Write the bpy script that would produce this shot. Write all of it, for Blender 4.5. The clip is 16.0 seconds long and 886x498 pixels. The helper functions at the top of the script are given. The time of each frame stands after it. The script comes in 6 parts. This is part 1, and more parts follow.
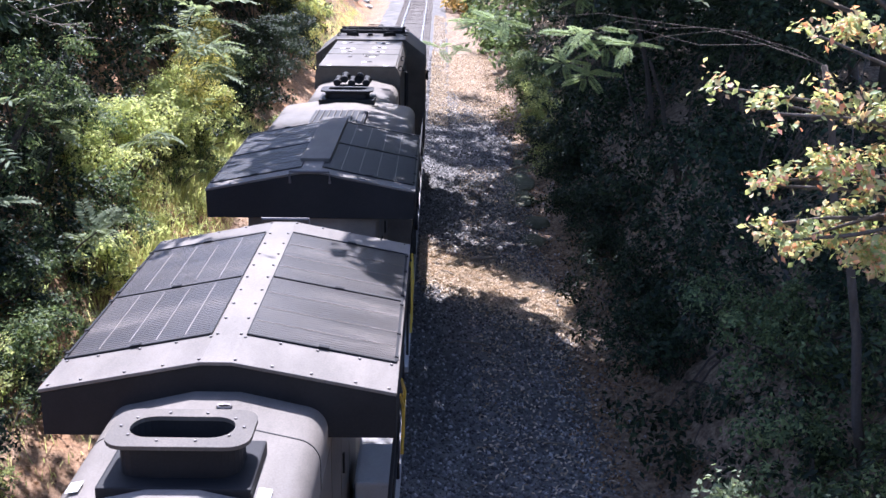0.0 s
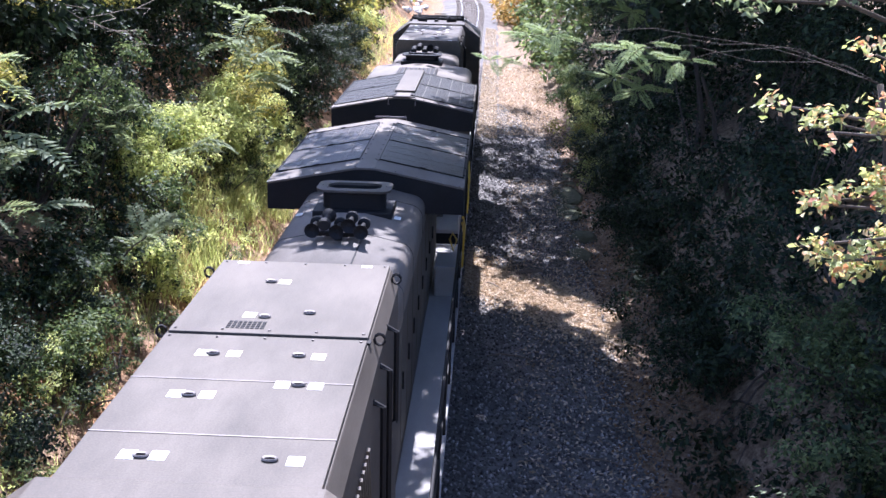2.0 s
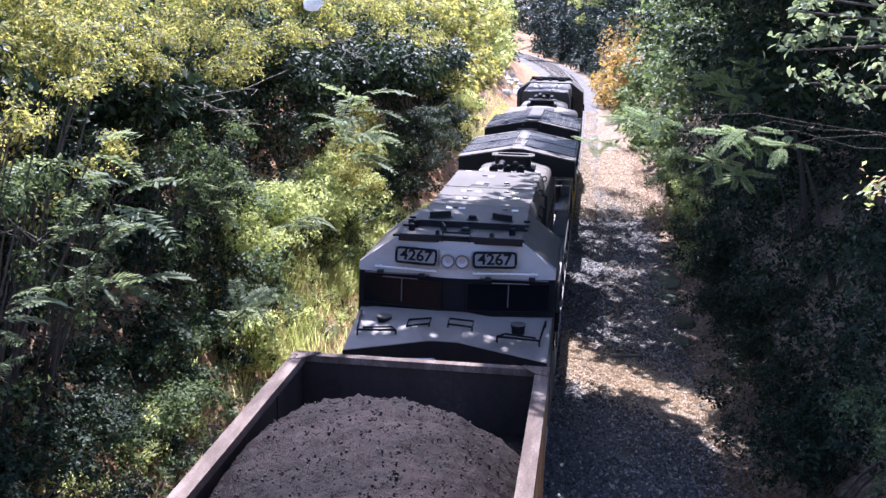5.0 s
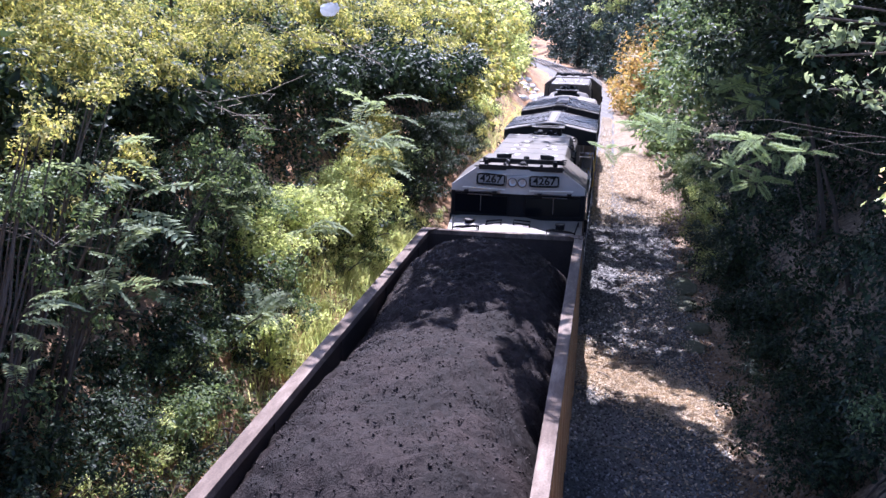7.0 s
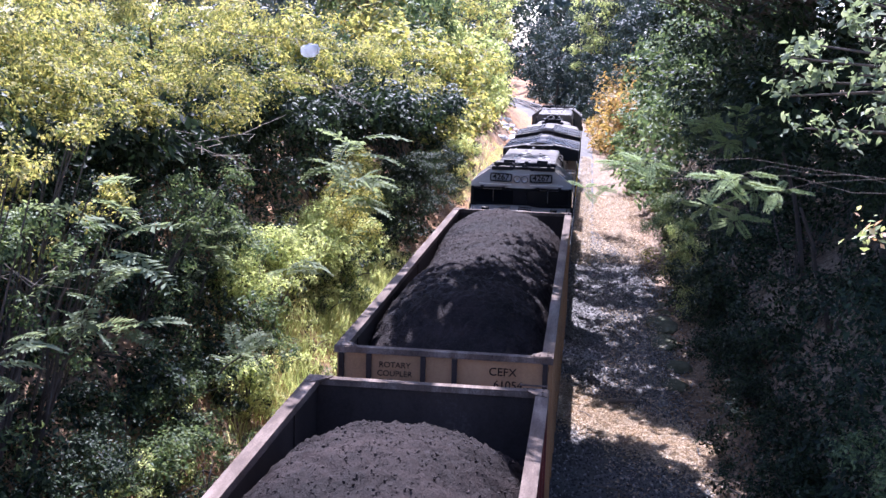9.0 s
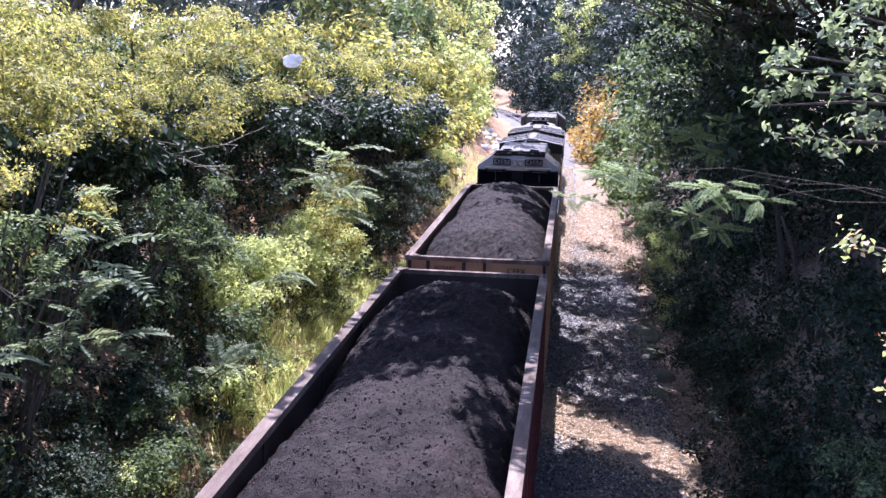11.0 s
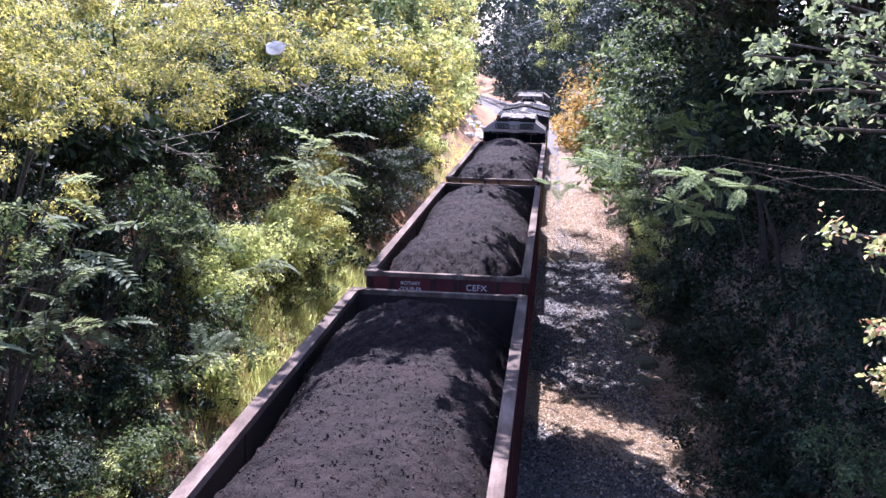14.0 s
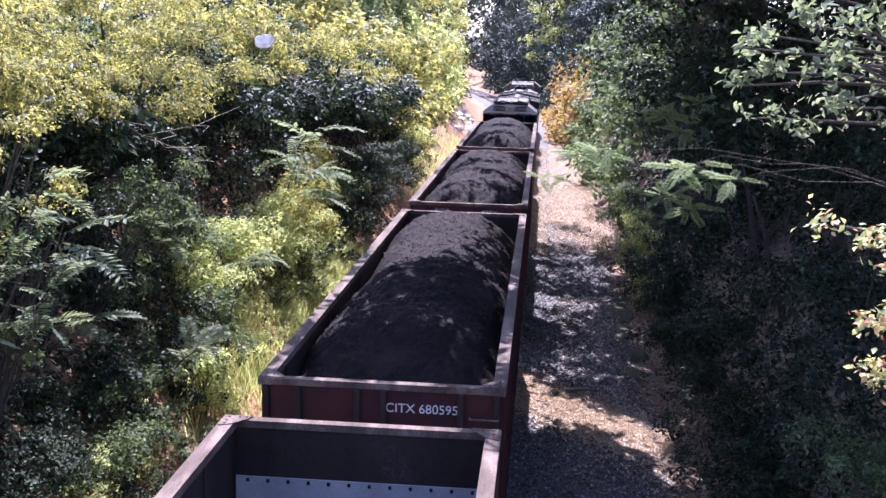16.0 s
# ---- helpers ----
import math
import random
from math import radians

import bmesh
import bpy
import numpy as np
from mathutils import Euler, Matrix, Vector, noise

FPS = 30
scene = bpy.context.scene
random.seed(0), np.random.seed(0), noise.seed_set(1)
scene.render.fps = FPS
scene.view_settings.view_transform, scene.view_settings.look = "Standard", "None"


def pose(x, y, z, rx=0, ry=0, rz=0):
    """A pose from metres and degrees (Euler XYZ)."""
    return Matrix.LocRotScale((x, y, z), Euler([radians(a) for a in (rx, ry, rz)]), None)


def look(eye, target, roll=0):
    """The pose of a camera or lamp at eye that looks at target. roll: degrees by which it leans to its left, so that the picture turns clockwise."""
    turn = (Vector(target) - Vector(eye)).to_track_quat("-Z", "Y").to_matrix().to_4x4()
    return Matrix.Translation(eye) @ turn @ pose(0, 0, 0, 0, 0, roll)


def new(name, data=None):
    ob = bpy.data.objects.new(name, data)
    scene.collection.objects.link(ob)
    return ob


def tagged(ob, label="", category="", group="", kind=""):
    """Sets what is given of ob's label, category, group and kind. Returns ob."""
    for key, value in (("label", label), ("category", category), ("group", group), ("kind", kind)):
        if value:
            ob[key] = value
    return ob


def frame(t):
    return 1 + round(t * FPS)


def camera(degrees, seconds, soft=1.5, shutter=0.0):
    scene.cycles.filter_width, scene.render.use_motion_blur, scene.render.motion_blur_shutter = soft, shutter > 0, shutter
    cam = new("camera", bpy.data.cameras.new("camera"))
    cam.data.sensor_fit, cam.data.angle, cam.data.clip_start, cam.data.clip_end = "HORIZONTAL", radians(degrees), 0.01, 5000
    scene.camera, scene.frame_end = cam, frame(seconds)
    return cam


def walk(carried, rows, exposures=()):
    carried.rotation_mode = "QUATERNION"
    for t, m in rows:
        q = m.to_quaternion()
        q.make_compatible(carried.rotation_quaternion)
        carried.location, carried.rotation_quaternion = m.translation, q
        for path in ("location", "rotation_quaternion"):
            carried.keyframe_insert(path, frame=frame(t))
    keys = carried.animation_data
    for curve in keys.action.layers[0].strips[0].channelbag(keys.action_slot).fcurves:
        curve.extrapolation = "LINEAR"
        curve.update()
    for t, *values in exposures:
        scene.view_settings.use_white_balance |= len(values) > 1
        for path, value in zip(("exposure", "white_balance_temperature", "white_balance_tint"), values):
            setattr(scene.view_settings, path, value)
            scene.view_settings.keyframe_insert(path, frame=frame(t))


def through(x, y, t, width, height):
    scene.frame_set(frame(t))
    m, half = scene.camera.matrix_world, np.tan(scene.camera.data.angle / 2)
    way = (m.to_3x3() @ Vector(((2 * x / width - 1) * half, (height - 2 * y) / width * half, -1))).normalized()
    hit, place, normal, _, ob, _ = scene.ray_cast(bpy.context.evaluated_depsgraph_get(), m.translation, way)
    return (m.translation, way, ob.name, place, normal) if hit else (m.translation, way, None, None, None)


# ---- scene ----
cam = camera(43.06, 16.0, soft=1.5)
EYE = (1.932, 0.0, 8.145)
TURNS = [  # seconds, yaw to the left of the track, pitch, roll, in degrees
    (0, -0.301, -17.014, 0.745),
    (0.5, -1.041, -16.906, 1.099),
    (1, -1.253, -16.667, 1.390),
    (1.5, 0.296, -16.580, 1.455),
    (2, 2.168, -16.466, 1.409),
    (2.5, 3.715, -14.730, 1.444),
    (3, 4.411, -14.715, 1.444),
    (3.5, 4.430, -14.618, 1.456),
    (4, 5.337, -14.588, 1.422),
    (4.5, 6.499, -14.136, 1.495),
    (5, 7.307, -12.492, 1.483),
    (7.5, 8.139, -12.242, 1.537),
    (8, 7.797, -12.090, 1.528),
    (8.5, 7.518, -11.242, 1.487),
    (9, 7.173, -10.211, 1.495),
    (9.5, 6.838, -9.904, 1.476),
    (12, 6.149, -9.641, 1.498),
    (12.5, 6.051, -9.665, 1.539),
    (13, 5.896, -9.801, 1.515),
    (13.5, 5.685, -10.139, 1.510),
    (14, 5.455, -10.292, 1.506),
    (14.5, 5.284, -10.404, 1.488),
    (15, 5.165, -10.483, 1.471),
    (15.5, 5.057, -10.595, 1.426),
    (16, 4.930, -10.625, 1.442),
]


def aim(yaw, pitch, roll):
    return pose(*EYE) @ pose(0, 0, 0, 0, 0, yaw) @ pose(0, 0, 0, 90 + pitch) @ pose(0, 0, 0, 0, 0, roll)


walk(cam, [(t, aim(a, b, c)) for t, a, b, c in TURNS], exposures=[(0.0, 1.68, 5350, 26), (8.0, 1.74, 5250, 31), (16.0, 1.72, 5330, 37)])

# how far the train has come, in metres, at each second given
RUN = [(0, -0.00), (0.5, 2.07), (1, 4.14), (1.5, 6.21), (2, 8.30), (2.5, 10.40), (3, 12.52), (3.5, 14.65), (4, 16.79), (4.5, 18.93), (5, 21.07), (7.5, 31.79), (8, 33.93), (8.5, 36.07), (9, 38.22), (9.5, 40.38), (12, 51.23), (12.5, 53.39), (13, 55.56), (13.5, 57.73), (14, 59.91), (14.5, 62.09), (15, 64.28), (15.5, 66.48), (16, 68.67)]

# ---- light ----
SUN = Vector((-0.07, 0.6, 1.0)).normalized()
world = bpy.data.worlds.new("sky")
scene.world = world
world.use_nodes = True
wn = world.node_tree.nodes
sky = wn.new("ShaderNodeTexSky")
sky.sky_type = "NISHITA"
sky.sun_disc = False
sky.sun_elevation = math.asin(SUN.z)
sky.sun_rotation = math.atan2(SUN.x, SUN.y)
sky.dust_density = 1.5
wn["Background"].inputs["Strength"].default_value = 0.115
world.node_tree.links.new(sky.outputs[0], wn["Background"].inputs["Color"])
sun_data = bpy.data.lights.new("sun", "SUN")
sun_data.energy = 5.0
sun_data.angle = radians(0.53)
sun_data.color = (1.0, 0.95, 0.86)
sun = new("sun", sun_data)
sun.matrix_basis = look(SUN * 80, (0, 0, 0))

# ---- materials ----


def mat(name):
    m = bpy.data.materials.new(name)
    m.use_nodes = True
    return m, m.node_tree.nodes, m.node_tree.links, m.node_tree.nodes["Principled BSDF"]


def ramp(nodes, stops):
    r = nodes.new("ShaderNodeValToRGB")
    e = r.color_ramp.elements
    while len(e) < len(stops):
        e.new(0.5)
    for el, (pos, col) in zip(e, stops):
        el.position, el.color = pos, (*col, 1)
    return r


def noise_tex(nodes, links, scale, detail=5, rough=0.6, coord="Object", stretch=None):
    tc = nodes.new("ShaderNodeTexCoord")
    n = nodes.new("ShaderNodeTexNoise")
    n.inputs["Scale"].default_value, n.inputs["Detail"].default_value, n.inputs["Roughness"].default_value = scale, detail, rough
    if stretch:
        mp = nodes.new("ShaderNodeMapping")
        mp.inputs["Scale"].default_value = stretch
        links.new(tc.outputs[coord], mp.inputs[0])
        links.new(mp.outputs[0], n.inputs["Vector"])
    else:
        links.new(tc.outputs[coord], n.inputs["Vector"])
    return n


def surface(name, stops, scale=2.0, fine=40.0, rough=(0.5, 0.8), metal=0.0, bump=0.2, bump_dist=0.01, stretch=None, spec=0.5):
    """Two scales of noise: a coarse one for stains, a fine one for grain and relief."""
    m, nodes, links, b = mat(name)
    coarse = noise_tex(nodes, links, scale, 6, 0.65, stretch=stretch)
    small = noise_tex(nodes, links, fine, 4, 0.7)
    mix = nodes.new("ShaderNodeMath")
    mix.operation = "MULTIPLY_ADD"
    mix.inputs[1].default_value = 0.35
    links.new(small.outputs["Fac"], mix.inputs[0])
    sub = nodes.new("ShaderNodeMath")
    sub.operation = "MULTIPLY"
    sub.inputs[1].default_value = 0.65
    links.new(coarse.outputs["Fac"], sub.inputs[0])
    links.new(sub.outputs[0], mix.inputs[2])
    r = ramp(nodes, stops)
    links.new(mix.outputs[0], r.inputs[0])
    links.new(r.outputs[0], b.inputs["Base Color"])
    rr = nodes.new("ShaderNodeMapRange")
    rr.inputs[3].default_value, rr.inputs[4].default_value = rough
    links.new(coarse.outputs["Fac"], rr.inputs[0])
    links.new(rr.outputs[0], b.inputs["Roughness"])
    b.inputs["Metallic"].default_value = metal
    b.inputs["Specular IOR Level"].default_value = spec
    bp = nodes.new("ShaderNodeBump")
    bp.inputs["Strength"].default_value, bp.inputs["Distance"].default_value = bump, bump_dist
    links.new(small.outputs["Fac"], bp.inputs["Height"])
    links.new(bp.outputs[0], b.inputs["Normal"])
    return m


def leaf_material(name, stops, through=0.35, tint=(1.0, 1.0, 0.78), rough=0.52):
    """Leaf blades: colour by leaf and by region of the crown, light passing through the blade."""
    m, nodes, links, b = mat(name)
    geo = nodes.new("ShaderNodeNewGeometry")
    reg = noise_tex(nodes, links, 0.6, 3)
    add = nodes.new("ShaderNodeMath")
    add.operation = "MULTIPLY_ADD"
    add.inputs[1].default_value = 0.6
    links.new(geo.outputs["Random Per Island"], add.inputs[0])
    sc = nodes.new("ShaderNodeMath")
    sc.operation = "MULTIPLY"
    sc.inputs[1].default_value = 0.4
    links.new(reg.outputs["Fac"], sc.inputs[0])
    links.new(sc.outputs[0], add.inputs[2])
    r = ramp(nodes, stops)
    links.new(add.outputs[0], r.inputs[0])
    links.new(r.outputs[0], b.inputs["Base Color"])
    b.inputs["Roughness"].default_value = rough
    b.inputs["Specular IOR Level"].default_value = 0.18
    tr = nodes.new("ShaderNodeBsdfTranslucent")
    mul = nodes.new("ShaderNodeMix")
    mul.data_type, mul.blend_type = "RGBA", "MULTIPLY"
    mul.inputs[0].default_value = 1.0
    links.new(r.outputs[0], mul.inputs[6])
    mul.inputs[7].default_value = (*[2.2 * c for c in tint], 1)
    links.new(mul.outputs[2], tr.inputs["Color"])
    ms = nodes.new("ShaderNodeMixShader")
    ms.inputs[0].default_value = through
    links.new(b.outputs[0], ms.inputs[1])
    links.new(tr.outputs[0], ms.inputs[2])
    links.new(ms.outputs[0], nodes["Material Output"].inputs[0])
    return m


PAINT = surface("dusty_black_paint", [(0.32, (0.05, 0.043, 0.034)), (0.5, (0.098, 0.084, 0.067)), (0.7, (0.16, 0.137, 0.11))], 1.3, 60, (0.56, 0.72), bump=0.08, stretch=(1, 0.35, 1), spec=0.22)
PAINT_HOOD = surface("dust_greyed_black_paint", [(0.32, (0.078, 0.068, 0.055)), (0.5, (0.148, 0.129, 0.106)), (0.7, (0.22, 0.192, 0.16))], 1.3, 60, (0.56, 0.72), bump=0.08, stretch=(1, 0.35, 1), spec=0.22)
PAINT_DUST = surface("pale_dust_on_paint", [(0.3, (0.12, 0.1, 0.08)), (0.5, (0.21, 0.18, 0.148)), (0.72, (0.29, 0.25, 0.21))], 1.1, 60, (0.48, 0.6), bump=0.06)
PAINT_DARK = surface("sooty_and_shade_dark_paint", [(0.3, (0.006, 0.006, 0.007)), (0.7, (0.022, 0.021, 0.02))], 1.5, 50, (0.55, 0.75), bump=0.1, spec=0.22)
PAINT_PALE = surface("pale_grey_paint", [(0.3, (0.3, 0.285, 0.265)), (0.7, (0.48, 0.455, 0.42))], 1.2, 60, (0.4, 0.6), bump=0.05, spec=0.3)
BOARD = surface("grey_number_board", [(0.3, (0.15, 0.15, 0.145)), (0.7, (0.25, 0.245, 0.235))], 2.5, 60, (0.5, 0.65), bump=0.05, spec=0.3)
DECK = surface("worn_walkway_steel", [(0.3, (0.2, 0.19, 0.175)), (0.6, (0.34, 0.32, 0.29)), (0.8, (0.42, 0.4, 0.36))], 1.4, 70, (0.5, 0.7), bump=0.15, stretch=(1, 0.3, 1), spec=0.3)
GRILLE = surface("dusty_radiator_mesh", [(0.36, (0.012, 0.009, 0.007)), (0.52, (0.036, 0.028, 0.022)), (0.66, (0.13, 0.106, 0.082))], 1.0, 45, (0.33, 0.5), bump=0.25, stretch=(0.5, 2.2, 1), spec=0.5)
GRILLE_SOOT = surface("sooty_radiator_mesh", [(0.34, (0.005, 0.005, 0.005)), (0.55, (0.014, 0.013, 0.012)), (0.72, (0.06, 0.053, 0.047))], 1.0, 45, (0.45, 0.65), bump=0.3, stretch=(0.5, 2.2, 1), spec=0.35)
YELLOW = surface("yellow_safety_paint", [(0.3, (0.5, 0.32, 0.03)), (0.7, (0.65, 0.45, 0.06))], 6, 80, (0.4, 0.6), bump=0.05)
WHITE = surface("white_decal", [(0.3, (0.62, 0.62, 0.56)), (0.7, (0.8, 0.8, 0.74))], 8, 90, (0.5, 0.6), bump=0.02)
CREAM = surface("yellowed_decal", [(0.3, (0.6, 0.55, 0.34)), (0.7, (0.78, 0.74, 0.5))], 8, 90, (0.5, 0.6), bump=0.02)
BLACK = surface("black_lettering", [(0.3, (0.006, 0.006, 0.007)), (0.7, (0.014, 0.014, 0.015))], 8, 90, (0.55, 0.7), bump=0.02, spec=0.06)
STEEL = surface("worn_steel", [(0.3, (0.1, 0.09, 0.085)), (0.7, (0.2, 0.18, 0.165))], 3, 60, (0.4, 0.65), metal=0.6, bump=0.2)
RAIL = surface("polished_rail", [(0.3, (0.4, 0.37, 0.34)), (0.7, (0.6, 0.57, 0.54))], 3, 60, (0.2, 0.35), metal=1.0, bump=0.1)
RIM = surface("dusty_rusted_chord", [(0.34, (0.05, 0.034, 0.026)), (0.5, (0.125, 0.092, 0.071)), (0.68, (0.3, 0.235, 0.185))], 1.9, 45, (0.6, 0.85), bump=0.25, stretch=(2, 0.4, 1), spec=0.08)
INSIDE = surface("coal_blackened_steel", [(0.35, (0.02, 0.0145, 0.012)), (0.6, (0.045, 0.034, 0.029)), (0.8, (0.13, 0.105, 0.092))], 1.3, 30, (0.6, 0.85), bump=0.2, stretch=(1, 1, 0.4), spec=0.15)
LINER = surface("pale_scuffed_liner", [(0.3, (0.25, 0.25, 0.25)), (0.6, (0.42, 0.42, 0.41)), (0.8, (0.5, 0.49, 0.47))], 1.8, 30, (0.45, 0.7), bump=0.15, spec=0.35)
TAN = surface("faded_tan_paint", [(0.3, (0.2, 0.115, 0.055)), (0.55, (0.36, 0.21, 0.1)), (0.8, (0.42, 0.26, 0.14))], 1.6, 45, (0.5, 0.75), bump=0.15, stretch=(1, 1, 0.4), spec=0.3)
RED = surface("grimy_red_paint", [(0.36, (0.02, 0.011, 0.011)), (0.52, (0.1, 0.02, 0.02)), (0.75, (0.17, 0.036, 0.032))], 1.4, 40, (0.5, 0.75), bump=0.15, spec=0.3)
MAROON = surface("coal_stained_maroon_paint", [(0.35, (0.02, 0.013, 0.013)), (0.6, (0.075, 0.02, 0.02)), (0.8, (0.11, 0.03, 0.028))], 1.4, 40, (0.5, 0.75), bump=0.15, spec=0.25)
BROWN = surface("dull_brown_paint", [(0.35, (0.06, 0.042, 0.036)), (0.7, (0.13, 0.09, 0.075))], 1.4, 40, (0.55, 0.8), bump=0.15, spec=0.25)
COAL = surface("loose_coal", [(0.3, (0.004, 0.003, 0.0027)), (0.45, (0.014, 0.0103, 0.0092)), (0.57, (0.03, 0.0218, 0.0195)), (0.75, (0.065, 0.048, 0.043))], 1.1, 34, (0.55, 0.85), bump=0.9, bump_dist=0.03, spec=0.1)
LUMP = surface("coal_lump", [(0.3, (0.008, 0.006, 0.0055)), (0.5, (0.026, 0.019, 0.017)), (0.72, (0.085, 0.064, 0.057))], 3, 30, (0.5, 0.8), bump=0.4, spec=0.12)
SOIL, nodes, links, b = mat("clay_and_leaf_litter")
tc = nodes.new("ShaderNodeTexCoord")
sep = nodes.new("ShaderNodeSeparateXYZ")
links.new(tc.outputs["Object"], sep.inputs[0])
big = noise_tex(nodes, links, 0.35, 6, 0.65)
fine = noise_tex(nodes, links, 7.0, 9, 0.75)
litter = ramp(nodes, [(0.3, (0.05, 0.04, 0.032)), (0.46, (0.17, 0.12, 0.078)), (0.6, (0.34, 0.255, 0.17)), (0.78, (0.46, 0.37, 0.26))])
clay = ramp(nodes, [(0.3, (0.1, 0.055, 0.03)), (0.5, (0.34, 0.185, 0.09)), (0.7, (0.5, 0.31, 0.16))])
for r in (litter, clay):
    links.new(fine.outputs["Fac"], r.inputs[0])
bank = nodes.new("ShaderNodeMapRange")  # bare clay shows on the bank cut back beside the track
bank.inputs[1].default_value, bank.inputs[2].default_value = -3.0, -4.2
links.new(sep.outputs["X"], bank.inputs[0])
spots = ramp(nodes, [(0.36, (0, 0, 0)), (0.56, (1, 1, 1))])
links.new(big.outputs["Fac"], spots.inputs[0])
mul = nodes.new("ShaderNodeMath")
mul.operation = "MULTIPLY"
links.new(bank.outputs[0], mul.inputs[0])
links.new(spots.outputs[0], mul.inputs[1])
mx = nodes.new("ShaderNodeMix")
mx.data_type = "RGBA"
links.new(mul.outputs[0], mx.inputs[0])
links.new(litter.outputs[0], mx.inputs[6])
links.new(clay.outputs[0], mx.inputs[7])
links.new(mx.outputs[2], b.inputs["Base Color"])
b.inputs["Roughness"].default_value = 0.92
b.inputs["Specular IOR Level"].default_value = 0.2
bp = nodes.new("ShaderNodeBump")
bp.inputs["Strength"].default_value, bp.inputs["Distance"].default_value = 0.9, 0.05
links.new(fine.outputs["Fac"], bp.inputs["Height"])
links.new(bp.outputs[0], b.inputs["Normal"])
GRAVEL = surface("grey_ballast", [(0.25, (0.055, 0.053, 0.05)), (0.5, (0.155, 0.147, 0.137)), (0.75, (0.29, 0.268, 0.24))], 0.8, 22, (0.7, 0.9), bump=1.0, bump_dist=0.03, spec=0.06)
BARK = surface("grey_bark", [(0.3, (0.05, 0.04, 0.032)), (0.7, (0.15, 0.125, 0.1))], 3, 25, (0.8, 0.95), bump=0.8, bump_dist=0.02, stretch=(3, 3, 0.5), spec=0.2)
TWIG = surface("dry_twig", [(0.3, (0.16, 0.13, 0.1)), (0.7, (0.32, 0.27, 0.21))], 5, 40, (0.8, 0.95), bump=0.3, spec=0.2)
MOSS = surface("mossy_stone", [(0.3, (0.045, 0.05, 0.03)), (0.55, (0.1, 0.105, 0.065)), (0.8, (0.2, 0.19, 0.14))], 6, 40, (0.85, 0.95), bump=0.6, spec=0.15)
TIE = surface("weathered_tie", [(0.3, (0.11, 0.095, 0.08)), (0.7, (0.24, 0.21, 0.18))], 3, 30, (0.8, 0.95), bump=0.6, stretch=(0.4, 4, 4), spec=0.2)
DEBRIS = surface("bleached_rubble", [(0.3, (0.4, 0.38, 0.36)), (0.7, (0.62, 0.6, 0.57))], 4, 30, (0.7, 0.9), bump=0.5)
GLASS, _n, _l, _b = mat("dark_cab_glass")
_b.inputs["Base Color"].default_value = (0.004, 0.005, 0.007, 1)
_b.inputs["Roughness"].default_value = 0.08
_b.inputs["Specular IOR Level"].default_value = 0.05
LAMP_GLASS = surface("clear_ribbed_lens", [(0.3, (0.42, 0.43, 0.45)), (0.7, (0.62, 0.63, 0.65))], 8, 40, (0.2, 0.3), metal=0.0, bump=0.15)
PLASTIC = leaf_material("white_plastic_film", [(0.3, (0.82, 0.82, 0.84)), (0.7, (0.9, 0.9, 0.9))], 0.55, (0.44, 0.44, 0.44), 0.35)
# green darkened well below the leaf's own, so shaded growth turns near-black
LEAF_SHADE = leaf_material("shade_darkened_leaf", [(0.2, (0.009, 0.016, 0.009)), (0.5, (0.02, 0.034, 0.017)), (0.8, (0.062, 0.088, 0.04))], 0.16)
LEAF_MID = leaf_material("green_leaf", [(0.2, (0.04, 0.062, 0.028)), (0.5, (0.085, 0.12, 0.05)), (0.8, (0.2, 0.24, 0.1))], 0.32)
LEAF_YELLOW = leaf_material("yellow_green_leaf", [(0.18, (0.06, 0.078, 0.026)), (0.42, (0.16, 0.168, 0.048)), (0.62, (0.33, 0.3, 0.085)), (0.82, (0.48, 0.405, 0.13)), (0.97, (0.57, 0.39, 0.13))], 0.4)
LEAF_TURN = leaf_material("reddening_leaf", [(0.2, (0.19, 0.25, 0.1)), (0.52, (0.36, 0.4, 0.19)), (0.68, (0.48, 0.38, 0.22)), (0.84, (0.5, 0.2, 0.13))], 0.35, (1, 0.9, 0.6))
LEAF_FROND = leaf_material("frond_leaflet", [(0.2, (0.11, 0.14, 0.082)), (0.5, (0.175, 0.21, 0.125)), (0.8, (0.26, 0.29, 0.185))], 0.36, (1, 1, 0.7), 0.7)
LEAF_MIMOSA = leaf_material("mimosa_leaflet", [(0.2, (0.16, 0.21, 0.09)), (0.5, (0.25, 0.31, 0.14)), (0.8, (0.36, 0.4, 0.2))], 0.45, (1, 1, 0.7), 0.7)
LEAF_DRY = leaf_material("dry_brown_leaf", [(0.2, (0.09, 0.055, 0.03)), (0.5, (0.22, 0.135, 0.07)), (0.85, (0.38, 0.26, 0.15))], 0.15, (1, 0.8, 0.5), 0.7)
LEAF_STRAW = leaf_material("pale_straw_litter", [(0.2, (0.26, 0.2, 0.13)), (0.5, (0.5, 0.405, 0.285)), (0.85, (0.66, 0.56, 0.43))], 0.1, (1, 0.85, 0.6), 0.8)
# far green darkened and blued for the shade and haze at the bend
LEAF_FAR = leaf_material("shade_hazed_far_leaf", [(0.2, (0.02, 0.034, 0.03)), (0.5, (0.034, 0.054, 0.046)), (0.8, (0.06, 0.08, 0.06))], 0.12)
# lime green raised above the leaf's own, to carry sunlight in the colour
LEAF_LIME = leaf_material("sun_brightened_lime_leaf", [(0.2, (0.16, 0.2, 0.075)), (0.5, (0.33, 0.36, 0.14)), (0.8, (0.5, 0.5, 0.23))], 0.5)
